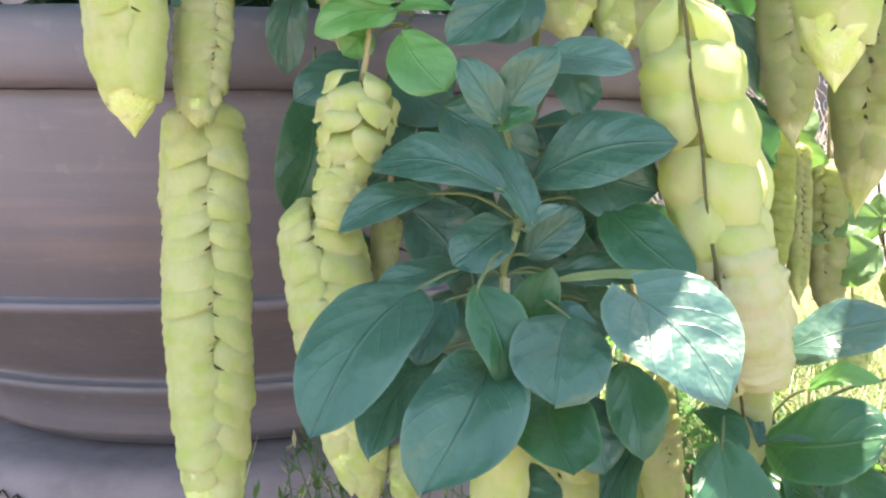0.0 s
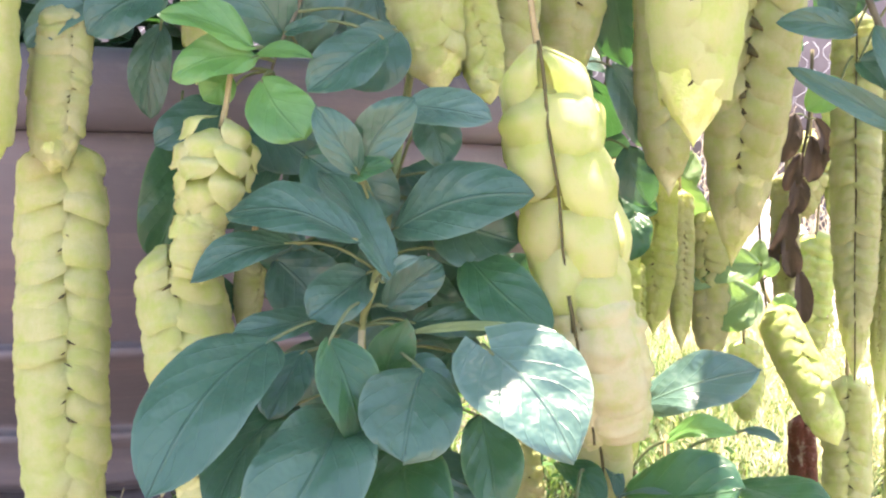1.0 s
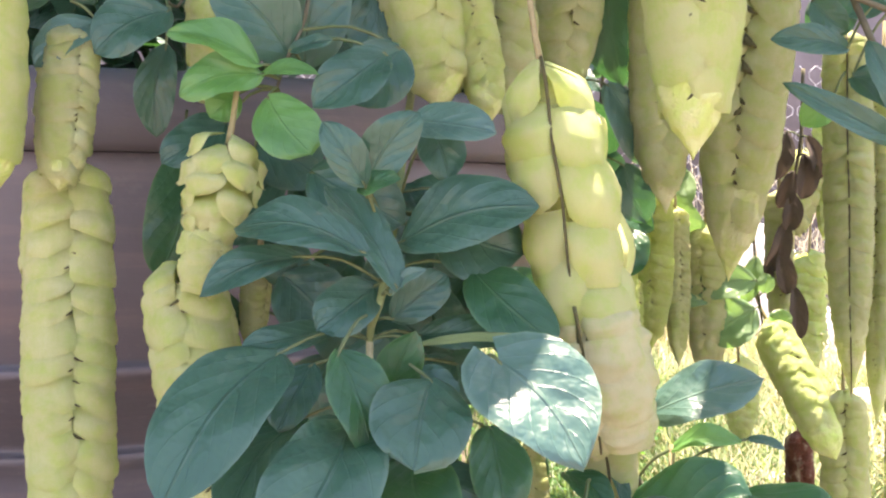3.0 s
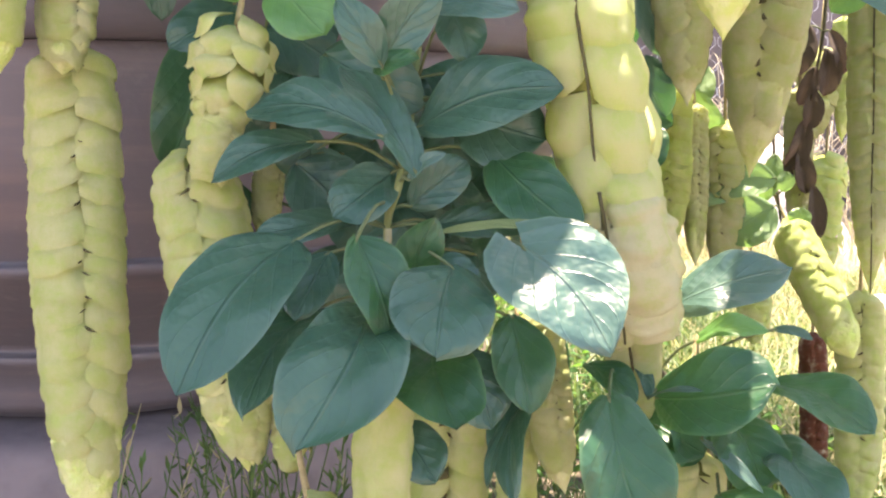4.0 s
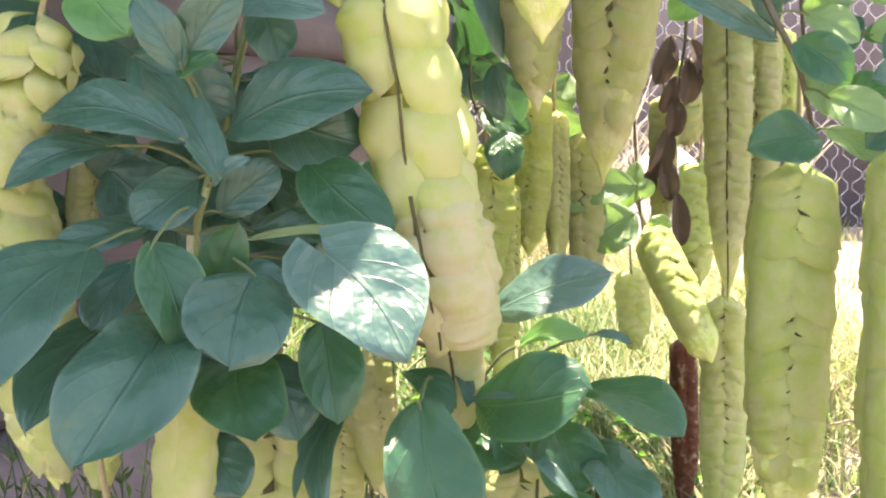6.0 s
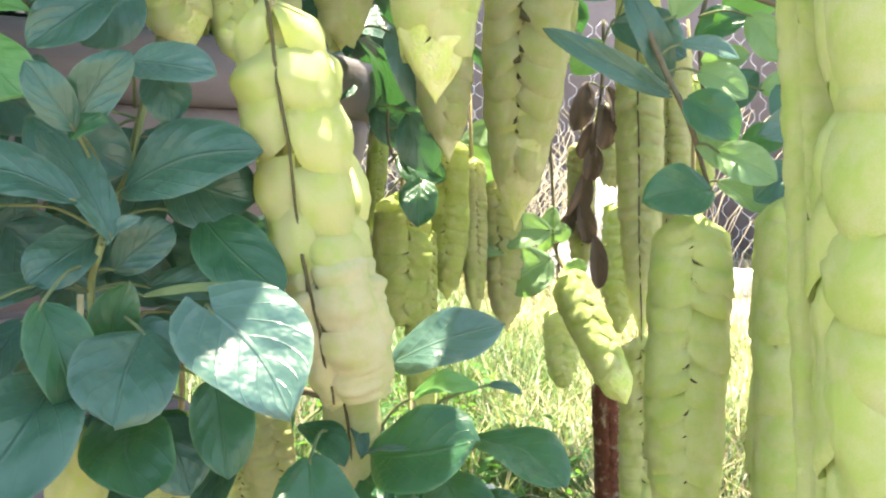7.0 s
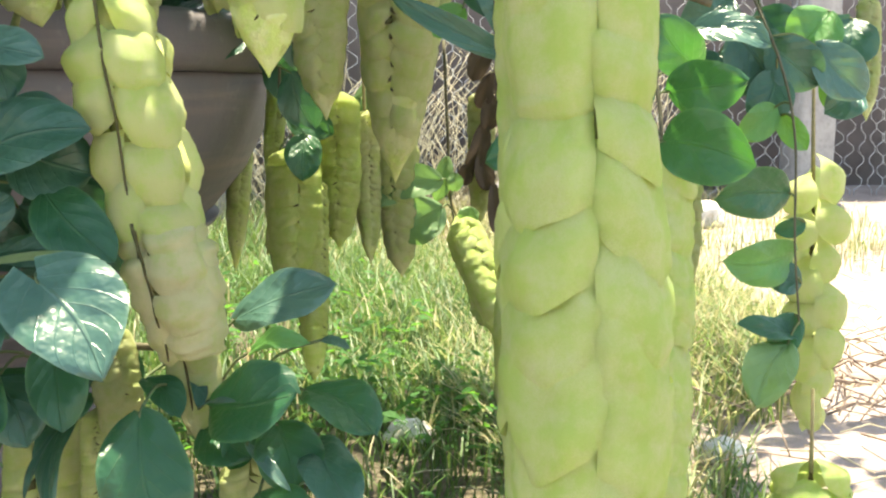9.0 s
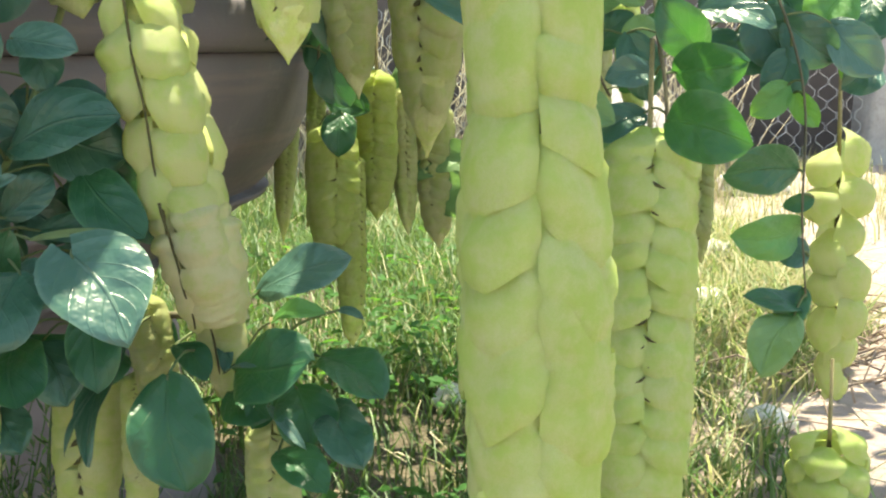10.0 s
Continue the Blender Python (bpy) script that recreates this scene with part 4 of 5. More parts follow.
leaf(twig_mid, (0.090, 0.529, 0.387), (0.095, 0.501, 0.346), 0.0304, (0.14, -0.94, 0.31), LEAF_MID)
leaf(twig_mid, (0.094, 0.522, 0.345), (0.075, 0.498, 0.312), 0.0102, (-0.83, -0.53, 0.18), LEAF)
leaf(twig_mid, (0.032, 0.571, 0.438), (0.060, 0.607, 0.490), 0.0354, (0.14, -0.94, 0.31), LEAF)
leaf(twig_mid, (0.028, 0.529, 0.507), (0.008, 0.526, 0.537), 0.0198, (-0.07, -0.96, 0.29), LEAF)
leaf(twig_mid, (0.029, 0.534, 0.507), (0.055, 0.526, 0.542), 0.0245, (0.17, -0.95, 0.27), LEAF)
leaf(twig_mid, (0.053, 0.557, 0.540), (0.093, 0.532, 0.533), 0.0264, (-0.06, -0.83, 0.56), LEAF_PALE)
leaf(twig_mid, (0.063, 0.566, 0.536), (0.072, 0.555, 0.509), 0.0251, (0.04, -0.98, 0.19), LEAF)
leaf(twig_mid, (0.026, 0.540, 0.506), (0.045, 0.517, 0.510), 0.0138, (0.08, -0.92, 0.39), LEAF_MID)
leaf(twig_mid, (0.068, 0.575, 0.487), (0.112, 0.561, 0.471), 0.0450, (-0.00, -0.96, 0.26), LEAF)
leaf(twig_mid, (0.001, 0.582, 0.514), (0.050, 0.572, 0.487), 0.0422, (0.01, -0.97, 0.23), LEAF)
leaf(twig_mid, (-0.016, 0.607, 0.457), (0.014, 0.600, 0.424), 0.0424, (0.03, -0.97, 0.26), LEAF)
leaf(twig_mid, (0.063, 0.604, 0.475), (0.108, 0.600, 0.469), 0.0363, (-0.12, -0.99, 0.11), LEAF)
leaf(twig_mid, (0.014, 0.568, 0.410), (0.048, 0.564, 0.401), 0.0431, (-0.03, -0.95, 0.32), LEAF)
leaf(twig_mid, (0.096, 0.622, 0.471), (0.053, 0.641, 0.509), 0.0410, (-0.09, -0.96, 0.27), LEAF)
leaf(twig_mid, (0.102, 0.632, 0.447), (0.141, 0.628, 0.440), 0.0316, (0.29, -0.96, 0.06), LEAF)
leaf(twig_mid, (-0.006, 0.614, 0.464), (0.001, 0.607, 0.425), 0.0395, (-0.28, -0.90, 0.33), LEAF)
leaf(twig_mid, (-0.046, 0.660, 0.469), (-0.010, 0.656, 0.459), 0.0419, (0.30, -0.87, 0.39), LEAF)
leaf(twig_mid, (-0.017, 0.620, 0.510), (-0.048, 0.619, 0.488), 0.0324, (0.10, -0.91, 0.40), LEAF)
leaf(twig_mid, (0.034, 0.637, 0.507), (0.054, 0.631, 0.476), 0.0365, (-0.14, -0.95, 0.29), LEAF)
leaf(twig_mid, (0.015, 0.607, 0.439), (0.018, 0.602, 0.406), 0.0336, (0.18, -0.96, 0.21), LEAF)
leaf(twig_mid, (0.038, 0.616, 0.438), (0.067, 0.610, 0.415), 0.0303, (-0.06, -0.98, 0.18), LEAF)
leaf(twig_mid, (0.093, 0.619, 0.463), (0.112, 0.612, 0.428), 0.0331, (-0.29, -0.90, 0.32), LEAF)
leaf(twig_mid, (0.079, 0.593, 0.409), (0.049, 0.592, 0.389), 0.0302, (0.13, -0.86, 0.50), LEAF)
leaf(twig_mid, (0.032, 0.627, 0.440), (0.061, 0.623, 0.428), 0.0362, (-0.17, -0.89, 0.42), LEAF)
leaf(twig_mid, (-0.037, 0.640, 0.507), (-0.053, 0.636, 0.473), 0.0390, (0.08, -0.93, 0.36), LEAF)
leaf(twig_mid, (0.031, 0.599, 0.400), (0.013, 0.596, 0.371), 0.0379, (-0.16, -0.96, 0.25), LEAF)
leaf(twig_mid, (0.026, 0.626, 0.469), (0.002, 0.624, 0.446), 0.0333, (-0.07, -0.90, 0.44), LEAF)
leaf(twig_mid, (0.104, 0.632, 0.437), (0.138, 0.626, 0.417), 0.0395, (-0.31, -0.94, 0.11), LEAF)
leaf(twig_mid, (0.049, 0.649, 0.505), (0.050, 0.644, 0.469), 0.0412, (-0.33, -0.85, 0.40), LEAF)
leaf(twig_mid, (0.025, 0.648, 0.416), (0.025, 0.641, 0.373), 0.0301, (-0.43, -0.83, 0.35), LEAF)
leaf(twig_mid, (-0.041, 0.638, 0.433), (-0.076, 0.639, 0.425), 0.0322, (0.45, -0.82, 0.36), LEAF)
leaf(twig_mid, (-0.042, 0.628, 0.507), (-0.066, 0.626, 0.482), 0.0374, (-0.03, -0.91, 0.41), LEAF)
leaf(twig_mid, (0.063, 0.618, 0.448), (0.079, 0.612, 0.412), 0.0404, (-0.47, -0.87, 0.14), LEAF)
leaf(twig_mid, (0.067, 0.635, 0.407), (0.102, 0.629, 0.386), 0.0381, (-0.25, -0.91, 0.33), LEAF)
leaf(twig_mid, (0.010, 0.611, 0.410), (-0.010, 0.607, 0.374), 0.0392, (0.39, -0.81, 0.44), LEAF)
leaf(twig_mid, (-0.033, 0.659, 0.510), (-0.073, 0.660, 0.495), 0.0375, (0.48, -0.88, 0.03), LEAF)
leaf(twig_mid, (-0.011, 0.622, 0.477), (-0.013, 0.618, 0.446), 0.0325, (-0.39, -0.88, 0.27), LEAF)
leaf(twig_mid, (0.098, 0.629, 0.461), (0.068, 0.627, 0.432), 0.0379, (0.20, -0.96, 0.21), LEAF)
leaf(twig_mid, (0.094, 0.642, 0.497), (0.064, 0.641, 0.478), 0.0403, (0.24, -0.97, 0.07), LEAF)
leaf(twig_mid, (-0.009, 0.629, 0.514), (0.012, 0.624, 0.487), 0.0312, (-0.33, -0.92, 0.19), LEAF)
twig_low = branch([(0.093, 0.599, 0.366), (0.138, 0.587, 0.367), (0.160, 0.577, 0.357), (0.179, 0.567, 0.346), (0.196, 0.560, 0.320), (0.202, 0.555, 0.299)], 0.0022, "brownish twig with broad dark green leaves low on the shrub")
leaf(twig_low, (0.184, 0.577, 0.383), (0.242, 0.560, 0.405), 0.0365, (-0.23, -0.65, 0.73), LEAF_PALE, fold=0.15)
leaf(twig_low, (0.133, 0.504, 0.353), (0.143, 0.471, 0.297), 0.0457, (0.17, -0.82, 0.54), LEAF_MID, point=0.5)
leaf(twig_low, (0.168, 0.548, 0.340), (0.213, 0.502, 0.358), 0.0459, (0.09, -0.82, 0.56), LEAF_MID, point=0.42)
leaf(twig_low, (0.189, 0.555, 0.330), (0.177, 0.530, 0.309), 0.0234, (0.23, -0.88, 0.41), LEAF_MID)
leaf(twig_low, (0.220, 0.528, 0.352), (0.251, 0.481, 0.339), 0.0314, (0.09, -0.74, 0.67), LEAF_MID, point=0.5)
leaf(twig_low, (0.227, 0.536, 0.320), (0.239, 0.486, 0.298), 0.0318, (0.04, -0.83, 0.55), LEAF, point=0.5)
leaf(twig_low, (0.204, 0.541, 0.330), (0.211, 0.512, 0.302), 0.0388, (0.08, -0.87, 0.48), LEAF_MID, point=0.45)
leaf(twig_low, (0.192, 0.517, 0.299), (0.218, 0.478, 0.287), 0.0262, (0.07, -0.78, 0.63), LEAF_MID)
leaf(twig_low, (0.187, 0.530, 0.323), (0.208, 0.500, 0.305), 0.0081, (0.20, -0.75, 0.62), LEAF_PALE)
leaf(twig_low, (0.191, 0.556, 0.368), (0.224, 0.540, 0.375), 0.0150, (0.00, -0.62, 0.79), LEAF_LIME, curl=0.12)
leaf(twig_low, (0.232, 0.556, 0.373), (0.246, 0.540, 0.371), 0.0063, (-0.28, -0.65, 0.71), LEAF_PALE)
leaf(twig_low, (0.162, 0.541, 0.342), (0.182, 0.515, 0.352), 0.0061, (0.03, -0.45, 0.89), LEAF_PALE)
leaf(twig_low, (0.159, 0.560, 0.357), (0.162, 0.541, 0.342), 0.0099, (0.31, -0.83, 0.47), LEAF)
leaf(twig_low, (0.155, 0.575, 0.385), (0.166, 0.560, 0.381), 0.0119, (0.08, -0.73, 0.68), LEAF_PALE)
leaf(twig_low, (0.165, 0.555, 0.327), (0.188, 0.529, 0.316), 0.0342, (0.03, -0.92, 0.40), LEAF_MID)
leaf(twig_low, (0.133, 0.555, 0.357), (0.152, 0.529, 0.341), 0.0202, (0.31, -0.83, 0.47), LEAF_MID)
leaf(twig_low, (0.086, 0.602, 0.347), (0.072, 0.570, 0.328), 0.0426, (-0.03, -0.89, 0.46), LEAF_MID)
leaf(twig_low, (0.106, 0.545, 0.360), (0.087, 0.496, 0.306), 0.0233, (-0.63, -0.69, 0.36), LEAF)
leaf(twig_low, (0.108, 0.602, 0.365), (0.126, 0.584, 0.339), 0.0288, (0.20, -0.92, 0.33), LEAF_MID)
leaf(twig_low, (0.043, 0.550, 0.367), (0.056, 0.523, 0.344), 0.0522, (0.21, -0.88, 0.43), LEAF_MID)
twig_left = branch([(0.021, 0.639, 0.717), (0.003, 0.632, 0.648), (-0.004, 0.603, 0.598), (-0.013, 0.593, 0.575), (-0.018, 0.589, 0.559)], 0.0013, "twig with fresh lime leaves among dark green ones")
leaf(twig_left, (-0.027, 0.580, 0.570), (-0.072, 0.569, 0.585), 0.0254, (0.03, -0.77, 0.64), LEAF_LIME, fold=0.5)
leaf(twig_left, (-0.026, 0.580, 0.565), (-0.067, 0.573, 0.553), 0.0261, (0.02, -0.91, 0.41), LEAF_LIME, fold=0.4)
leaf(twig_left, (-0.022, 0.580, 0.553), (0.001, 0.562, 0.523), 0.0337, (0.08, -0.96, 0.26), LEAF_LIME, point=0.4, fold=0.2)
leaf(twig_left, (-0.029, 0.584, 0.564), (0.005, 0.567, 0.564), 0.0121, (0.06, -0.77, 0.63), LEAF_LIME)
leaf(twig_left, (-0.040, 0.596, 0.556), (-0.054, 0.593, 0.543), 0.0215, (0.12, -0.93, 0.33), LEAF_LIME)
leaf(twig_left, (-0.012, 0.603, 0.578), (-0.052, 0.587, 0.616), 0.0416, (0.01, -0.98, 0.17), LEAF)
leaf(twig_left, (-0.005, 0.623, 0.573), (0.010, 0.621, 0.640), 0.0453, (0.14, -0.99, 0.07), LEAF)
leaf(twig_left, (-0.011, 0.593, 0.580), (0.012, 0.581, 0.584), 0.0104, (0.05, -0.89, 0.45), LEAF)
leaf(twig_left, (0.040, 0.588, 0.578), (0.002, 0.572, 0.547), 0.0318, (0.02, -0.88, 0.47), LEAF)
leaf(twig_left, (0.049, 0.617, 0.585), (0.024, 0.610, 0.552), 0.0385, (0.09, -0.99, 0.12), LEAF)
leaf(twig_left, (-0.050, 0.628, 0.543), (-0.083, 0.611, 0.519), 0.0293, (0.13, -0.85, 0.50), LEAF)
leaf(twig_left, (-0.033, 0.626, 0.529), (0.005, 0.622, 0.510), 0.0388, (0.07, -0.98, 0.20), LEAF)
leaf(twig_left, (0.036, 0.658, 0.627), (0.051, 0.657, 0.572), 0.0413, (-0.02, -1.00, 0.08), LEAF)
leaf(twig_left, (-0.019, 0.645, 0.543), (0.005, 0.632, 0.523), 0.0331, (0.06, -0.99, 0.08), LEAF)
twig_far_left = branch([(-0.061, 0.688, 0.728), (-0.071, 0.670, 0.653), (-0.080, 0.651, 0.612), (-0.099, 0.632, 0.628), (-0.132, 0.616, 0.608)], 0.0012, "thin twig with grey-green hanging leaves")
leaf(twig_far_left, (-0.080, 0.620, 0.604), (-0.117, 0.604, 0.578), 0.0351, (0.10, -0.92, 0.37), LEAF)
leaf(twig_far_left, (-0.087, 0.631, 0.644), (-0.129, 0.616, 0.618), 0.0414, (0.22, -0.97, 0.13), LEAF)
leaf(twig_far_left, (-0.085, 0.641, 0.587), (-0.091, 0.642, 0.535), 0.0237, (0.18, -0.97, -0.16), LEAF)
leaf(twig_far_left, (-0.080, 0.671, 0.525), (-0.094, 0.663, 0.452), 0.0427, (0.17, -0.98, 0.05), LEAF_MID)
leaf(twig_far_left, (-0.117, 0.614, 0.596), (-0.147, 0.598, 0.570), 0.0246, (0.20, -0.75, 0.63), LEAF_PALE)
leaf(twig_far_left, (-0.145, 0.637, 0.644), (-0.121, 0.625, 0.608), 0.0321, (0.24, -0.94, 0.24), LEAF)
leaf(twig_far_left, (-0.142, 0.617, 0.646), (-0.160, 0.619, 0.602), 0.0282, (0.27, -0.93, 0.24), LEAF)
leaf(twig_far_left, (-0.071, 0.669, 0.663), (-0.105, 0.673, 0.687), 0.0448, (0.17, -0.98, 0.08), LEAF)
leaf(twig_far_left, (0.192, 0.762, 0.698), (0.149, 0.757, 0.655), 0.0445, (-0.18, -0.98, 0.00), LEAF)
leaf(twig_far_left, (0.226, 0.860, 0.592), (0.254, 0.857, 0.528), 0.0321, (-0.22, -0.92, 0.34), LEAF_PALE)
leaf(twig_far_left, (0.245, 0.878, 0.528), (0.265, 0.877, 0.481), 0.0352, (-0.23, -0.92, 0.30), LEAF)
leaf(twig_far_left, (0.240, 0.928, 0.697), (0.256, 0.927, 0.598), 0.0545, (-0.23, -0.97, -0.03), LEAF)
twig_fan = branch([(0.523, 0.668, 0.573), (0.448, 0.676, 0.598), (0.381, 0.683, 0.620), (0.335, 0.687, 0.636), (0.313, 0.690, 0.637)], 0.0026, "brown twig with a fan of glaucous blue-green leaves")
leaf(twig_fan, (0.381, 0.673, 0.544), (0.352, 0.676, 0.603), 0.0230, (-0.15, -0.96, 0.24), LEAF)
leaf(twig_fan, (0.381, 0.673, 0.535), (0.295, 0.672, 0.575), 0.0184, (-0.40, -0.88, 0.25), LEAF)
leaf(twig_fan, (0.348, 0.696, 0.601), (0.294, 0.692, 0.605), 0.0208, (-0.38, -0.91, 0.19), LEAF)
leaf(twig_fan, (0.352, 0.696, 0.582), (0.397, 0.681, 0.560), 0.0340, (-0.25, -0.94, 0.24), LEAF)
leaf(twig_fan, (0.340, 0.707, 0.649), (0.373, 0.693, 0.674), 0.0364, (-0.33, -0.94, 0.02), LEAF_MID)
leaf(twig_fan, (0.352, 0.726, 0.656), (0.320, 0.719, 0.685), 0.0315, (-0.29, -0.96, 0.02), LEAF)
leaf(twig_fan, (0.362, 0.745, 0.574), (0.340, 0.748, 0.553), 0.0244, (-0.39, -0.92, -0.05), LEAF_LIME)
leaf(twig_fan, (0.391, 0.721, 0.669), (0.405, 0.710, 0.628), 0.0236, (-0.36, -0.93, 0.05), LEAF_MID)
leaf(twig_fan, (0.333, 0.718, 0.635), (0.356, 0.715, 0.615), 0.0235, (-0.30, -0.95, 0.07), LEAF)
leaf(twig_fan, (0.437, 0.869, 0.714), (0.452, 0.868, 0.667), 0.0395, (0.03, -0.99, -0.14), LEAF)
leaf(twig_fan, (0.507, 0.920, 0.722), (0.550, 0.915, 0.712), 0.0489, (0.01, -0.98, 0.21), LEAF_MID)
leaf(twig_fan, (0.545, 0.879, 0.672), (0.508, 0.883, 0.667), 0.0415, (-0.13, -0.98, 0.16), LEAF)
leaf(twig_fan, (0.418, 0.816, 0.754), (0.422, 0.816, 0.719), 0.0373, (-0.72, -0.68, 0.15), LEAF_MID)
leaf(twig_fan, (0.435, 0.816, 0.702), (0.414, 0.818, 0.677), 0.0338, (0.06, -0.99, -0.13), LEAF_LIME)
leaf(twig_fan, (0.430, 0.800, 0.664), (0.392, 0.804, 0.641), 0.0367, (-0.66, -0.75, 0.02), LEAF)
leaf(twig_fan, (0.490, 0.877, 0.783), (0.468, 0.879, 0.754), 0.0410, (-0.65, -0.73, -0.21), LEAF_MID)
leaf(twig_fan, (0.461, 0.822, 0.719), (0.483, 0.820, 0.687), 0.0423, (-0.74, -0.68, -0.02), LEAF)
leaf(twig_fan, (0.501, 0.871, 0.756), (0.475, 0.874, 0.725), 0.0484, (-0.10, -0.97, 0.22), LEAF_MID)
leaf(twig_fan, (0.456, 0.855, 0.757), (0.430, 0.858, 0.725), 0.0436, (0.02, -0.98, 0.20), LEAF_LIME)
leaf(twig_fan, (0.411, 0.845, 0.666), (0.393, 0.847, 0.627), 0.0400, (-0.34, -0.93, 0.15), LEAF)
leaf(twig_fan, (0.398, 0.809, 0.723), (0.360, 0.813, 0.706), 0.0360, (-0.40, -0.88, 0.26), LEAF_MID)
leaf(twig_fan, (0.525, 0.868, 0.753), (0.497, 0.871, 0.732), 0.0470, (-0.60, -0.78, -0.15), LEAF)
leaf(twig_fan, (0.503, 0.869, 0.722), (0.549, 0.864, 0.715), 0.0341, (-0.35, -0.93, -0.07), LEAF_MID)
leaf(twig_fan, (0.491, 0.923, 0.792), (0.451, 0.927, 0.783), 0.0366, (-0.07, -0.97, 0.24), LEAF_LIME)
leaf(twig_fan, (0.487, 0.895, 0.677), (0.528, 0.891, 0.651), 0.0372, (-0.13, -0.99, 0.08), LEAF)
leaf(twig_fan, (0.439, 0.858, 0.712), (0.461, 0.856, 0.685), 0.0376, (-0.59, -0.79, 0.15), LEAF_MID)
leaf(twig_fan, (0.547, 0.884, 0.723), (0.547, 0.884, 0.686), 0.0353, (-0.37, -0.93, 0.02), LEAF)
twig_right = branch([(0.349, 0.696, 0.638), (0.370, 0.664, 0.558), (0.379, 0.638, 0.518), (0.404, 0.665, 0.482), (0.410, 0.663, 0.465)], 0.0022, "brown side twig with mid-green leaves over a flower spike")
twig_back = branch([(0.490, 0.800, 0.720), (0.462, 0.775, 0.640), (0.446, 0.768, 0.590), (0.452, 0.768, 0.530), (0.470, 0.768, 0.490)], 0.0020, "brown twig with dark green leaves deep in the shrub")
leaf(twig_back, (0.440, 0.762, 0.582), (0.472, 0.745, 0.596), 0.0250, (-0.30, -0.90, 0.30), LEAF_MID)
leaf(twig_back, (0.457, 0.760, 0.530), (0.482, 0.745, 0.556), 0.0290, (-0.40, -0.85, 0.30), LEAF)
leaf(twig_back, (0.462, 0.760, 0.600), (0.505, 0.745, 0.622), 0.0400, (-0.35, -0.85, 0.35), LEAF_LIME)
leaf(twig_back, (0.492, 0.760, 0.545), (0.520, 0.745, 0.550), 0.0190, (-0.30, -0.90, 0.25), LEAF_MID)
leaf(twig_back, (0.448, 0.765, 0.614), (0.430, 0.745, 0.640), 0.0240, (-0.20, -0.90, 0.40), LEAF_MID)
leaf(twig_back, (0.476, 0.762, 0.497), (0.508, 0.745, 0.512), 0.0270, (-0.30, -0.80, 0.50), LEAF_MID)
leaf(twig_back, (0.430, 0.765, 0.626), (0.408, 0.745, 0.652), 0.0280, (-0.20, -0.90, 0.40), LEAF)
leaf(twig_back, (0.484, 0.765, 0.632), (0.520, 0.745, 0.645), 0.0300, (-0.40, -0.80, 0.45), LEAF_MID)
leaf(twig_back, (0.446, 0.765, 0.562), (0.476, 0.748, 0.570), 0.0230, (-0.25, -0.90, 0.35), LEAF_SOFT)
leaf(twig_right, (0.401, 0.650, 0.473), (0.353, 0.645, 0.467), 0.0354, (-0.45, -0.83, 0.31), LEAF_MID)
leaf(twig_right, (0.411, 0.658, 0.478), (0.444, 0.639, 0.459), 0.0213, (-0.33, -0.65, 0.69), LEAF_SOFT)
leaf(twig_right, (0.379, 0.639, 0.530), (0.405, 0.621, 0.506), 0.0299, (-0.32, -0.93, 0.17), LEAF_MID)
leaf(twig_right, (0.397, 0.632, 0.497), (0.422, 0.604, 0.480), 0.0259, (-0.43, -0.88, 0.21), LEAF_SOFT)
leaf(twig_right, (0.395, 0.657, 0.548), (0.420, 0.640, 0.531), 0.0239, (-0.37, -0.80, 0.48), LEAF_SOFT)
leaf(twig_right, (0.384, 0.661, 0.566), (0.420, 0.652, 0.557), 0.0153, (-0.34, -0.74, 0.58), LEAF_PALE)
leaf(twig_right, (0.402, 0.653, 0.519), (0.404, 0.640, 0.486), 0.0254, (-0.32, -0.93, 0.19), LEAF_SOFT)
leaf(twig_right, (0.446, 0.690, 0.589), (0.468, 0.682, 0.559), 0.0270, (-0.37, -0.92, 0.11), LEAF_SOFT)
leaf(twig_right, (0.453, 0.684, 0.539), (0.479, 0.678, 0.544), 0.0193, (-0.38, -0.91, 0.15), LEAF_SOFT)
leaf(twig_right, (0.385, 0.673, 0.585), (0.407, 0.671, 0.630), 0.0259, (-0.30, -0.92, 0.25), LEAF_SOFT)
twig_shade = branch([(0.463, 0.697, 0.695), (0.464, 0.660, 0.609), (0.456, 0.617, 0.538), (0.454, 0.596, 0.505), (0.452, 0.586, 0.477)], 0.002, "thin twig with large shaded mid-green leaves")
twig_bright = branch([(0.547, 0.769, 0.711), (0.570, 0.728, 0.616), (0.578, 0.671, 0.537), (0.576, 0.640, 0.481), (0.561, 0.609, 0.412), (0.561, 0.599, 0.357)], 0.0012, "slender twig with backlit bright green leaves")
leaf(twig_shade, (0.449, 0.577, 0.482), (0.486, 0.528, 0.470), 0.0461, (-0.38, -0.92, -0.12), LEAF_MID)
leaf(twig_shade, (0.463, 0.601, 0.512), (0.494, 0.557, 0.519), 0.0365, (-0.38, -0.92, -0.08), LEAF_MID)
leaf(twig_shade, (0.482, 0.601, 0.526), (0.447, 0.592, 0.559), 0.0333, (-0.36, -0.93, 0.08), LEAF_MID)
leaf(twig_shade, (0.489, 0.625, 0.553), (0.531, 0.597, 0.542), 0.0267, (-0.32, -0.72, 0.61), LEAF_PALE)
leaf(twig_bright, (0.564, 0.624, 0.442), (0.503, 0.613, 0.441), 0.0357, (-0.42, -0.90, -0.09), LEAF_MID)
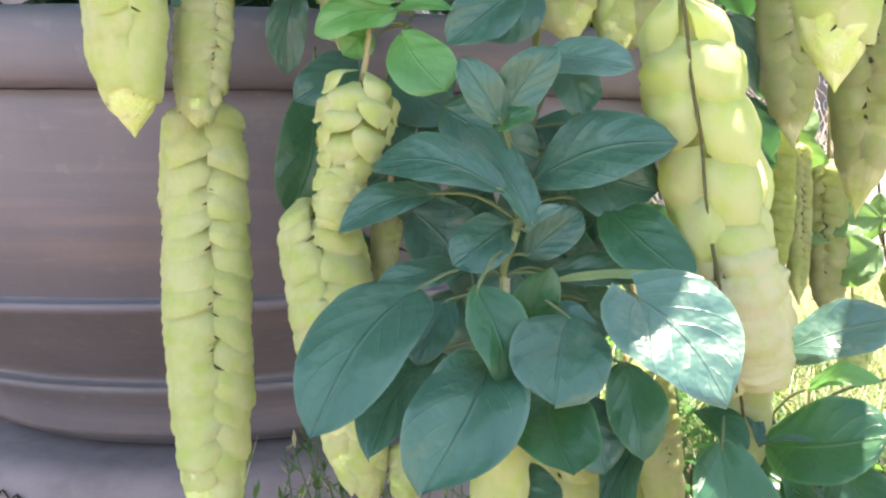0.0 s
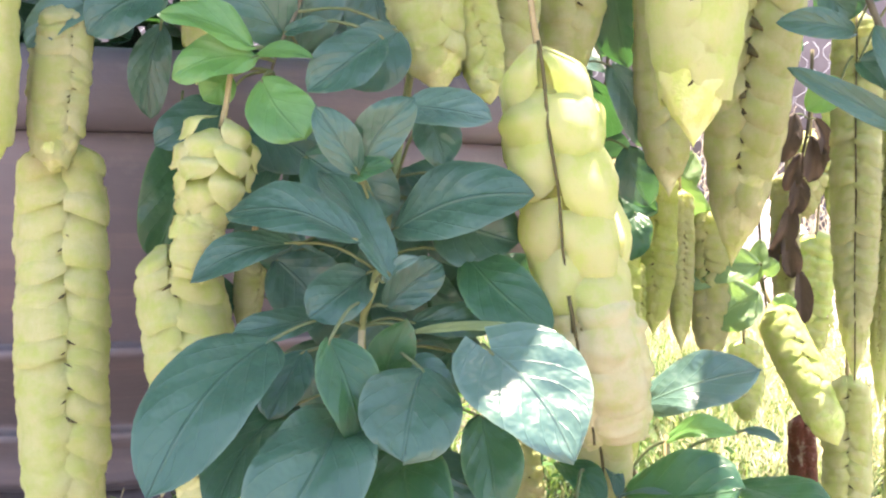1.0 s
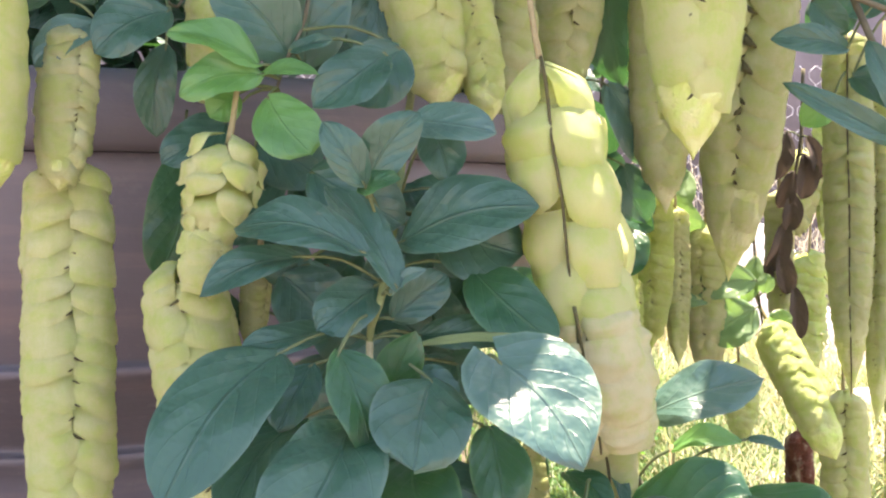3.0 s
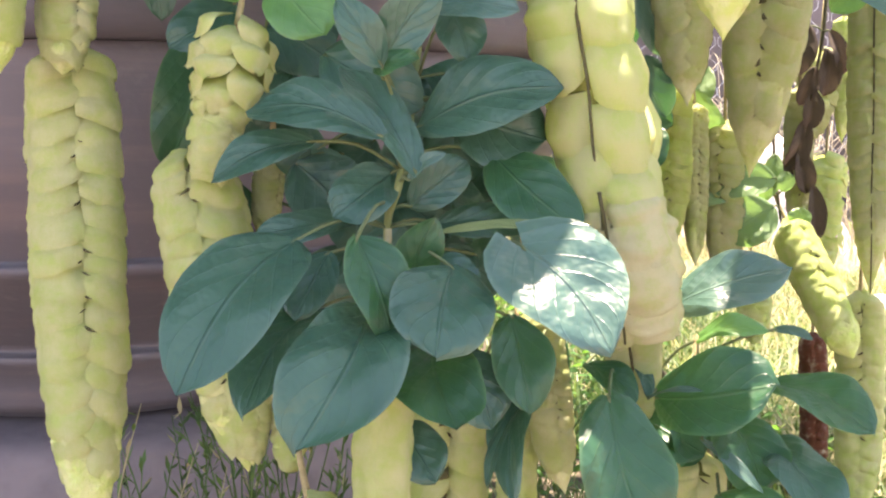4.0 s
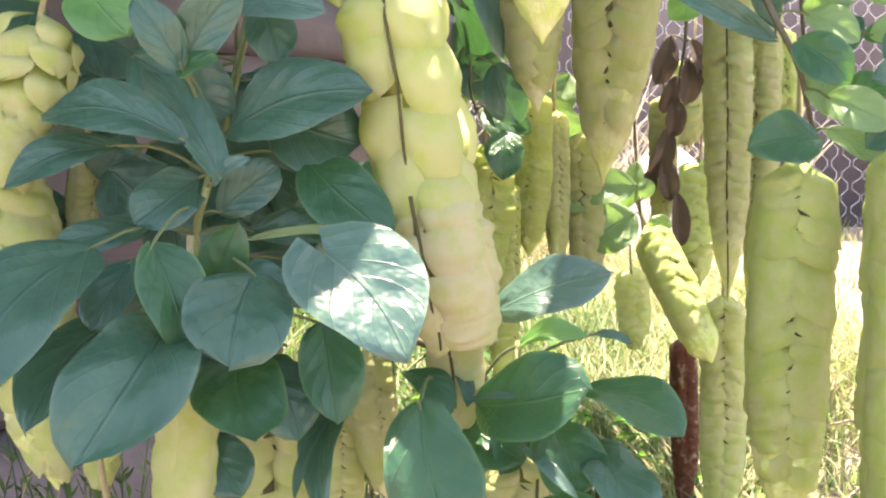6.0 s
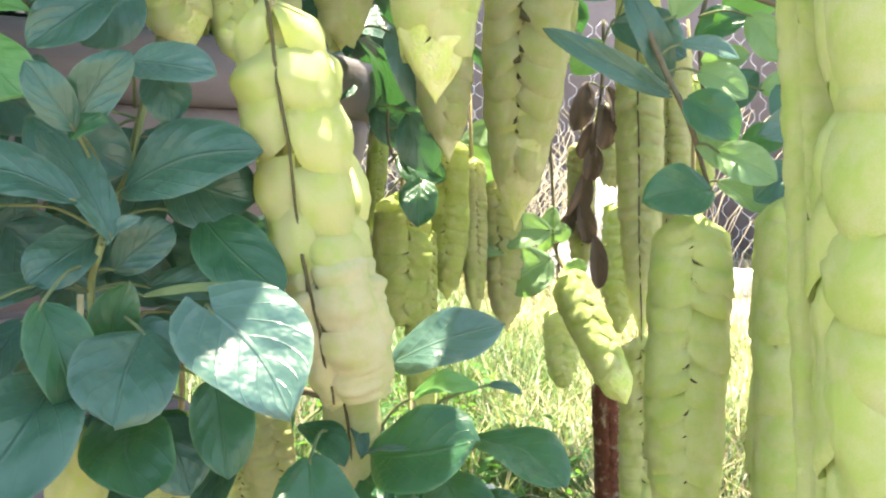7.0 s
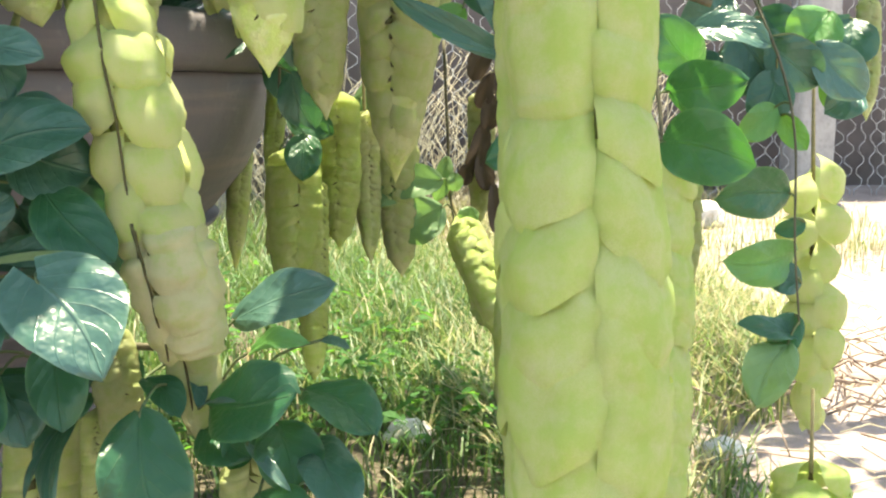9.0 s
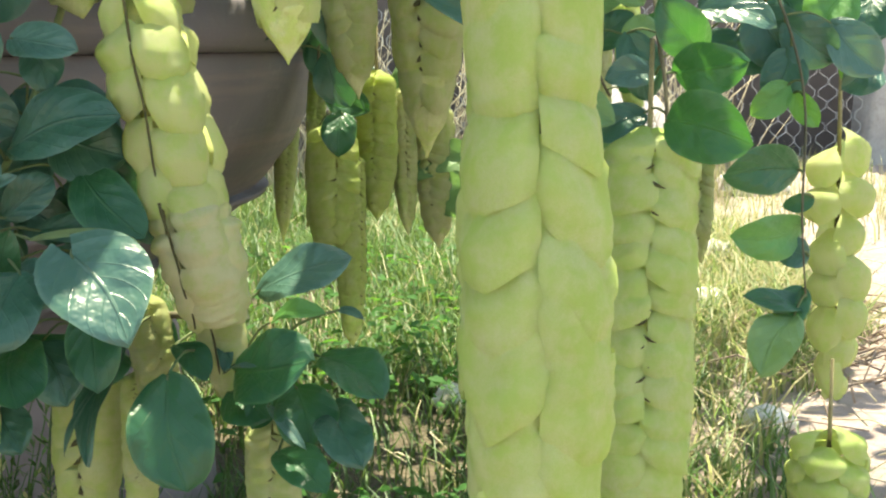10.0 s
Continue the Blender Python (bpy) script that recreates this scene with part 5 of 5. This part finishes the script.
leaf(twig_bright, (0.566, 0.617, 0.402), (0.506, 0.605, 0.399), 0.0325, (-0.43, -0.90, -0.04), LEAF_LIME)
leaf(twig_bright, (0.565, 0.607, 0.347), (0.513, 0.596, 0.358), 0.0198, (-0.32, -0.65, 0.69), LEAF_MID)
leaf(twig_bright, (0.552, 0.597, 0.342), (0.518, 0.575, 0.307), 0.0344, (-0.40, -0.81, 0.43), LEAF_SOFT)
leaf(twig_bright, (0.564, 0.609, 0.359), (0.542, 0.597, 0.332), 0.0240, (-0.25, -0.91, 0.33), LEAF_MID)
leaf(twig_bright, (0.574, 0.619, 0.422), (0.552, 0.621, 0.416), 0.0137, (-0.45, -0.88, 0.14), LEAF_MID)
leaf(twig_bright, (0.578, 0.663, 0.494), (0.590, 0.646, 0.470), 0.0191, (-0.44, -0.86, -0.24), LEAF_LIME)
leaf(twig_bright, (0.574, 0.665, 0.500), (0.546, 0.665, 0.478), 0.0250, (-0.42, -0.88, -0.24), LEAF_LIME)
leaf(twig_bright, (0.587, 0.688, 0.525), (0.568, 0.684, 0.487), 0.0342, (-0.44, -0.90, 0.03), LEAF)
leaf(twig_bright, (0.583, 0.692, 0.546), (0.620, 0.681, 0.516), 0.0385, (-0.46, -0.88, 0.10), LEAF)
leaf(twig_bright, (0.617, 0.687, 0.545), (0.654, 0.674, 0.507), 0.0385, (-0.44, -0.78, 0.45), LEAF_PALE)
leaf(twig_bright, (0.567, 0.717, 0.555), (0.596, 0.705, 0.512), 0.0482, (-0.43, -0.90, 0.10), LEAF)
leaf(twig_bright, (0.642, 0.709, 0.571), (0.614, 0.707, 0.537), 0.0438, (-0.46, -0.87, 0.17), LEAF_LIME)
leaf(twig_bright, (0.670, 0.739, 0.537), (0.659, 0.733, 0.496), 0.0276, (-0.48, -0.85, 0.21), LEAF_LIME)
leaf(twig_shade, (0.457, 0.623, 0.511), (0.422, 0.627, 0.508), 0.0232, (-0.30, -0.90, 0.31), LEAF_PALE)
leaf(twig_shade, (0.448, 0.619, 0.485), (0.416, 0.620, 0.467), 0.0270, (-0.29, -0.89, 0.35), LEAF)
leaf(twig_shade, (0.442, 0.640, 0.539), (0.455, 0.630, 0.492), 0.0313, (-0.31, -0.90, 0.30), LEAF)
leaf(twig_bright, (0.569, 0.612, 0.381), (0.545, 0.617, 0.387), 0.0241, (-0.40, -0.80, 0.44), LEAF)
leaf(twig_bright, (0.562, 0.735, 0.538), (0.587, 0.716, 0.512), 0.0446, (-0.41, -0.90, 0.10), LEAF)
leaf(twig_bright, (0.599, 0.736, 0.573), (0.619, 0.715, 0.533), 0.0446, (-0.44, -0.89, 0.07), LEAF)
leaf(twig_bright, (0.634, 0.727, 0.555), (0.605, 0.714, 0.516), 0.0491, (-0.46, -0.89, 0.09), LEAF)
leaf(twig_bright, (0.670, 0.724, 0.567), (0.649, 0.709, 0.524), 0.0446, (-0.49, -0.87, 0.08), LEAF)
leaf(twig_bright, (0.577, 0.741, 0.582), (0.532, 0.733, 0.556), 0.0402, (-0.39, -0.92, 0.06), LEAF)
leaf(twig_bright, (0.540, 0.739, 0.539), (0.560, 0.719, 0.503), 0.0402, (-0.39, -0.91, 0.11), LEAF)
leaf(twig_bright, (0.676, 0.713, 0.510), (0.639, 0.705, 0.493), 0.0312, (-0.49, -0.86, 0.13), LEAF)
leaf(twig_low, (0.034, 0.527, 0.374), (0.054, 0.509, 0.348), 0.0347, (0.22, -0.88, 0.43), LEAF)
leaf(twig_low, (0.062, 0.522, 0.370), (0.078, 0.504, 0.339), 0.0347, (0.19, -0.88, 0.44), LEAF)
leaf(twig_low, (0.048, 0.532, 0.411), (0.071, 0.515, 0.394), 0.0316, (0.20, -0.90, 0.37), LEAF)
leaf(twig_low, (0.035, 0.520, 0.336), (0.052, 0.503, 0.314), 0.0284, (0.22, -0.85, 0.47), LEAF)
twig_back = branch([(0.257, 1.015, 0.753), (0.256, 1.004, 0.617), (0.242, 0.978, 0.518), (0.257, 0.972, 0.477)], 0.0018, "thin twig with small round leaves behind the spikes")
leaf(twig_back, (0.249, 0.954, 0.493), (0.287, 0.934, 0.474), 0.0329, (-0.16, -0.91, 0.38), LEAF_MID)
leaf(twig_back, (0.236, 0.964, 0.452), (0.268, 0.945, 0.438), 0.0302, (-0.15, -0.93, 0.33), LEAF_MID)
leaf(twig_back, (0.235, 1.003, 0.544), (0.276, 0.991, 0.508), 0.0470, (-0.15, -0.97, 0.17), LEAF)
leaf(twig_back, (0.261, 0.999, 0.571), (0.230, 1.003, 0.529), 0.0417, (-0.14, -0.98, 0.15), LEAF)
leaf(twig_back, (0.289, 1.008, 0.514), (0.300, 1.004, 0.482), 0.0319, (-0.18, -0.96, 0.20), LEAF)
leaf(twig_back, (0.259, 0.903, 0.475), (0.254, 0.886, 0.436), 0.0329, (-0.06, -0.96, 0.27), LEAF_MID, free=True)
leaf(twig_back, (0.245, 0.919, 0.495), (0.280, 0.910, 0.476), 0.0261, (-0.06, -0.91, 0.41), LEAF_MID, free=True)
twig_sprig = branch([(0.419, 1.065, 0.563), (0.417, 1.036, 0.449), (0.414, 1.012, 0.400), (0.417, 1.009, 0.376)], 0.0015, "thin sprig with small pale green leaves")
leaf(twig_sprig, (0.398, 0.986, 0.425), (0.341, 0.999, 0.416), 0.0355, (-0.24, -0.90, 0.35), LEAF_SOFT)
leaf(twig_sprig, (0.398, 0.984, 0.398), (0.358, 0.991, 0.368), 0.0484, (-0.26, -0.92, 0.30), LEAF_SOFT)
leaf(twig_sprig, (0.415, 1.002, 0.412), (0.415, 1.004, 0.431), 0.0164, (-0.28, -0.89, 0.35), LEAF_SOFT)
leaf(twig_sprig, (0.428, 0.996, 0.380), (0.430, 0.997, 0.397), 0.0219, (-0.29, -0.88, 0.38), LEAF_SOFT)
leaf(twig_sprig, (0.411, 1.016, 0.445), (0.399, 1.015, 0.400), 0.0199, (-0.27, -0.90, 0.35), LEAF_SOFT)
leaf(twig_sprig, (0.327, 1.016, 0.504), (0.358, 1.006, 0.455), 0.0324, (-0.31, -0.93, 0.20), LEAF_SOFT, free=True)
leaf(twig_sprig, (0.323, 1.001, 0.403), (0.375, 1.000, 0.423), 0.0292, (-0.29, -0.86, 0.42), LEAF_SOFT, free=True)
leaf(twig_sprig, (0.349, 1.038, 0.528), (0.320, 1.033, 0.481), 0.0319, (-0.29, -0.94, 0.17), LEAF_SOFT, free=True)
twig_dry = branch([(0.492, 1.105, 0.638), (0.489, 1.100, 0.566), (0.480, 1.098, 0.518), (0.468, 1.096, 0.458), (0.471, 1.091, 0.399)], 0.0018, "dead twig with shrivelled dark brown leaves")
leaf(twig_dry, (0.471, 1.094, 0.571), (0.456, 1.094, 0.521), 0.0249, (-0.02, -1.00, 0.06), LEAF_DRY, fold=0.9, point=0.45)
leaf(twig_dry, (0.488, 1.089, 0.548), (0.485, 1.086, 0.501), 0.0239, (-0.04, -1.00, 0.08), LEAF_DRY, fold=0.9, point=0.45)
leaf(twig_dry, (0.477, 1.090, 0.530), (0.462, 1.090, 0.492), 0.0200, (-0.03, -1.00, 0.09), LEAF_DRY, fold=0.9, point=0.45)
leaf(twig_dry, (0.477, 1.088, 0.506), (0.471, 1.086, 0.468), 0.0219, (-0.03, -0.99, 0.11), LEAF_DRY, fold=0.9, point=0.45)
leaf(twig_dry, (0.468, 1.088, 0.477), (0.450, 1.088, 0.426), 0.0229, (-0.02, -0.99, 0.14), LEAF_DRY, fold=0.9, point=0.45)
leaf(twig_dry, (0.465, 1.086, 0.447), (0.470, 1.081, 0.403), 0.0219, (-0.03, -0.99, 0.16), LEAF_DRY, fold=0.9, point=0.45)
leaf(twig_dry, (0.453, 1.088, 0.435), (0.444, 1.088, 0.409), 0.0180, (-0.01, -0.99, 0.17), LEAF_DRY, fold=0.9, point=0.45)
leaf(twig_dry, (0.476, 1.080, 0.411), (0.479, 1.075, 0.356), 0.0200, (-0.03, -0.98, 0.20), LEAF_DRY, fold=0.9, point=0.45)
leaf(twig_dry, (0.491, 1.089, 0.566), (0.503, 1.083, 0.522), 0.0180, (-0.05, -1.00, 0.06), LEAF_DRY, fold=0.9, point=0.45)


# ---- grass, stones and litter ----
def grass_patch(name, count, where, tall, seed, label, mat, bent=0.9, bare=False):
    """Blades over the rectangle where. bare: the sand stays free of them towards the east."""
    rr = random.Random(seed)
    verts, faces = [], []
    made = 0
    while made < count:
        x, y = rr.uniform(where[0], where[1]), rr.uniform(where[2], where[3])
        if (x - PX) ** 2 + (y - PY) ** 2 < 0.36 ** 2:
            continue
        if bare and x > min(0.02 + 0.70 * y, 1.40) + 0.16 * noise.noise(Vector((x * 5, y * 5, 3))):
            continue
        dens = noise.noise(Vector((x * 2.6, y * 2.0, seed))) * 0.5 + 0.5
        if rr.random() > (dens * 1.6) ** 2:
            continue
        made += 1
        h = rr.uniform(*tall) * (0.6 + 0.6 * dens)
        a = rr.uniform(0, math.tau)
        lean = rr.uniform(0.1, bent) * h
        w = rr.uniform(0.0009, 0.0024)
        dx, dy = math.cos(a), math.sin(a)
        b = len(verts)
        for k, (f, ww) in enumerate(((0, 1.0), (0.4, 0.9), (0.75, 0.6), (1.0, 0.05))):
            ox, oy, oz = x + dx * lean * f * f, y + dy * lean * f * f, h * (f - 0.25 * f * f)
            verts += [(ox - dy * w * ww, oy + dx * w * ww, oz - 0.01), (ox + dy * w * ww, oy - dx * w * ww, oz - 0.01)]
            if k:
                c = b + 2 * k
                faces.append((c - 2, c - 1, c + 1, c))
    me = bpy.data.meshes.new(name)
    me.from_pydata(verts, [], faces)
    me.materials.append(mat)
    ob = new(name, me)
    return tagged(ob, label, "grass", kind="stuff")


grass_patch("grass", 15000, (-0.1, 0.85, 0.95, 3.0), (0.03, 0.12), 31, "lush green grass with a few dry blades", GRASS)
grass_patch("grass", 12000, (-0.3, 0.9, 1.9, 4.6), (0.05, 0.18), 35, "green grass reaching to the fence", GRASS)
grass_patch("grass", 2500, (-0.6, 0.35, 0.72, 1.0), (0.05, 0.15), 32, "green weeds at the foot of the plinth", GRASS)
grass_patch("grass", 9500, (0.55, 1.40, 1.0, 3.0), (0.05, 0.16), 34, "straw-coloured and green grass tufts", GRASS_MIX, 1.5, True)
grass_patch("grass", 5000, (0.4, 2.6, 2.6, 4.6), (0.04, 0.16), 33, "thin dry grass along the fence", GRASS_DRY)

grass_patch("grass", 7000, (0.85, 1.75, 1.9, 4.2), (0.04, 0.16), 36, "sparse dry grass in front of the fence", GRASS_DRY, 1.5, True)

# low broad-leaved weeds among the grass
rr = random.Random(91)
bm = bmesh.new()
uvl = bm.loops.layers.uv.new("UVMap")
for k in range(620):
    x, y = rr.uniform(0.05, 0.60), 0.95 + 1.6 * rr.random() ** 1.4
    if (x - PX) ** 2 + (y - PY) ** 2 < 0.36 ** 2 or noise.noise(Vector((x * 3, y * 3, 7))) < -0.1:
        continue
    z = rr.uniform(0.015, 0.10)
    for j in range(3):
        a = rr.uniform(0, math.tau)
        ln = rr.uniform(0.012, 0.030)
        base = Vector((x + rr.uniform(-0.015, 0.015), y + rr.uniform(-0.015, 0.015), z + rr.uniform(-0.01, 0.01)))
        blade(bm, uvl, base, base + Vector((math.cos(a), math.sin(a), rr.uniform(-0.5, 0.4))) * ln, ln * rr.uniform(0.22, 0.5), Vector((rr.uniform(-0.9, 0.9), rr.uniform(-0.9, 0.9), 1)), 0.3, 0.05, 3, 2)
ob = new("ground_weeds", mesh_of("ground_weeds", bm, LEAF_WEED))
tagged(ob, "low broad-leaved green weeds among the grass", "weeds", kind="stuff")

# dead stems leaning on the fence
rr = random.Random(41)
bm = bmesh.new()
for k in range(620):
    x, y = rr.uniform(-0.4, 1.9), rr.uniform(3.4, 4.3)
    hgt = rr.uniform(0.12, 0.75)
    a, b2 = rr.uniform(-0.7, 0.7), rr.uniform(-0.2, 0.2)
    tube(bm, [(x, y, 0), (x + a * hgt * 0.4, y + b2 * hgt * 0.4, hgt * 0.5), (x + a * hgt * 1.3, y + b2 * hgt, hgt)], [0.0020, 0.0016, 0.0008], 4)
tagged(new("dead_stems", mesh_of("dead_stems", bm, STRAW)), "pale dead stems tangled along the fence", "dead stems", kind="stuff")


def weeds(at, count, seed):
    """A tuft of thin upright weeds with seed heads."""
    rr2 = random.Random(seed)
    thing = tagged(new("weed"), "dark green seeding weed at the foot of the plinth", "weed", "weeds")
    thing.location = (*at, 0)
    bm = bmesh.new()
    for k in range(count):
        x, y = at[0] + rr2.gauss(0, 0.03), at[1] + rr2.gauss(0, 0.02)
        h, lx, ly = rr2.uniform(0.16, 0.29), rr2.uniform(-0.05, 0.05), rr2.uniform(-0.03, 0.03)
        path = [Vector((x + lx * f * f, y + ly * f * f, h * f)) for f in (0, 0.3, 0.6, 0.85, 1)]
        tube(bm, path, [0.0011, 0.001, 0.0009, 0.0007, 0.0004], 4)
        for j in range(18):
            f = rr2.uniform(0.45, 1.0)
            p = Vector((x + lx * f * f, y + ly * f * f, h * f))
            d = Vector((rr2.uniform(-1, 1), rr2.uniform(-1, 1), rr2.uniform(0.2, 1.2))).normalized() * rr2.uniform(0.008, 0.020)
            s = d.cross(Vector((0, 0, 1))).normalized() * 0.0018
            bm.faces.new([bm.verts.new(p), bm.verts.new(p + d * 0.5 + s), bm.verts.new(p + d), bm.verts.new(p + d * 0.5 - s)])
    part("tuft", bm, GRASS, thing, "thin upright growth with small seed heads")


for k, (x, y) in enumerate([(-0.15, 0.80), (-0.11, 0.81), (-0.075, 0.79), (-0.04, 0.81), (0.0, 0.80), (0.04, 0.82), (-0.09, 0.77)]):
    weeds((x, y), 11, 60 + k)


def rock(at, size, seed):
    bm = bmesh.new()
    bmesh.ops.create_icosphere(bm, subdivisions=3, radius=1.0)
    for v in bm.verts:
        d = v.co.normalized()
        s = 1 + 0.35 * noise.noise(d * 1.7 + Vector((seed, 0, 0))) + 0.1 * noise.noise(d * 5 + Vector((seed, 2, 0)))
        v.co = Vector((d.x * size[0], d.y * size[1], d.z * size[2])) * s
    ob = new("stone", mesh_of("stone", bm, STONE))
    ob.location = (at[0], at[1], size[2] * 0.55)
    return tagged(ob, "pale rough stone lying in dry grass", "stone", "stones")


rock((0.86, 1.27, 0), (0.038, 0.030, 0.020), 1)
rock((0.72, 1.75, 0), (0.05, 0.04, 0.03), 2)
rock((1.02, 1.90, 0), (0.06, 0.05, 0.035), 3)
rock((1.22, 2.40, 0), (0.09, 0.06, 0.04), 4)
rock((0.45, 1.45, 0), (0.035, 0.03, 0.022), 5)
rock((1.9, 3.6, 0), (0.14, 0.10, 0.06), 6)

rr = random.Random(77)
bm = bmesh.new()
for k in range(420):
    x, y = rr.uniform(0.3, 2.4), rr.uniform(1.0, 3.6)
    a, ln, bend = rr.uniform(0, math.tau), rr.uniform(0.03, 0.14), rr.uniform(-0.02, 0.02)
    z = rr.uniform(0.004, 0.025)
    tube(bm, [(x, y, z), (x + math.cos(a) * ln / 2 - math.sin(a) * bend, y + math.sin(a) * ln / 2 + math.cos(a) * bend, z + 0.01), (x + math.cos(a) * ln, y + math.sin(a) * ln, z)], 0.0011, 4)
tagged(new("litter", mesh_of("litter", bm, STRAW)), "dry straw and twig litter on the soil", "litter", kind="stuff")

bm = bmesh.new()
for k in range(150):
    x, y = rr.gauss(1.22, 0.16), rr.gauss(1.58, 0.20)
    a, ln, z = rr.gauss(0.3, 0.7), rr.uniform(0.06, 0.22), rr.uniform(0.006, 0.03)
    d = Vector((math.cos(a), math.sin(a), 0)) * ln
    tube(bm, [Vector((x, y, z)), Vector((x, y, z + 0.012)) + d * 0.5 + Vector((0, 0, rr.uniform(0, 0.02))), Vector((x, y, z)) + d], rr.uniform(0.0010, 0.0024), 5)
tagged(new("twig_litter", mesh_of("twig_litter", bm, TWIG_DEAD)), "heap of thin dead twigs on the sand", "twig litter", kind="stuff")
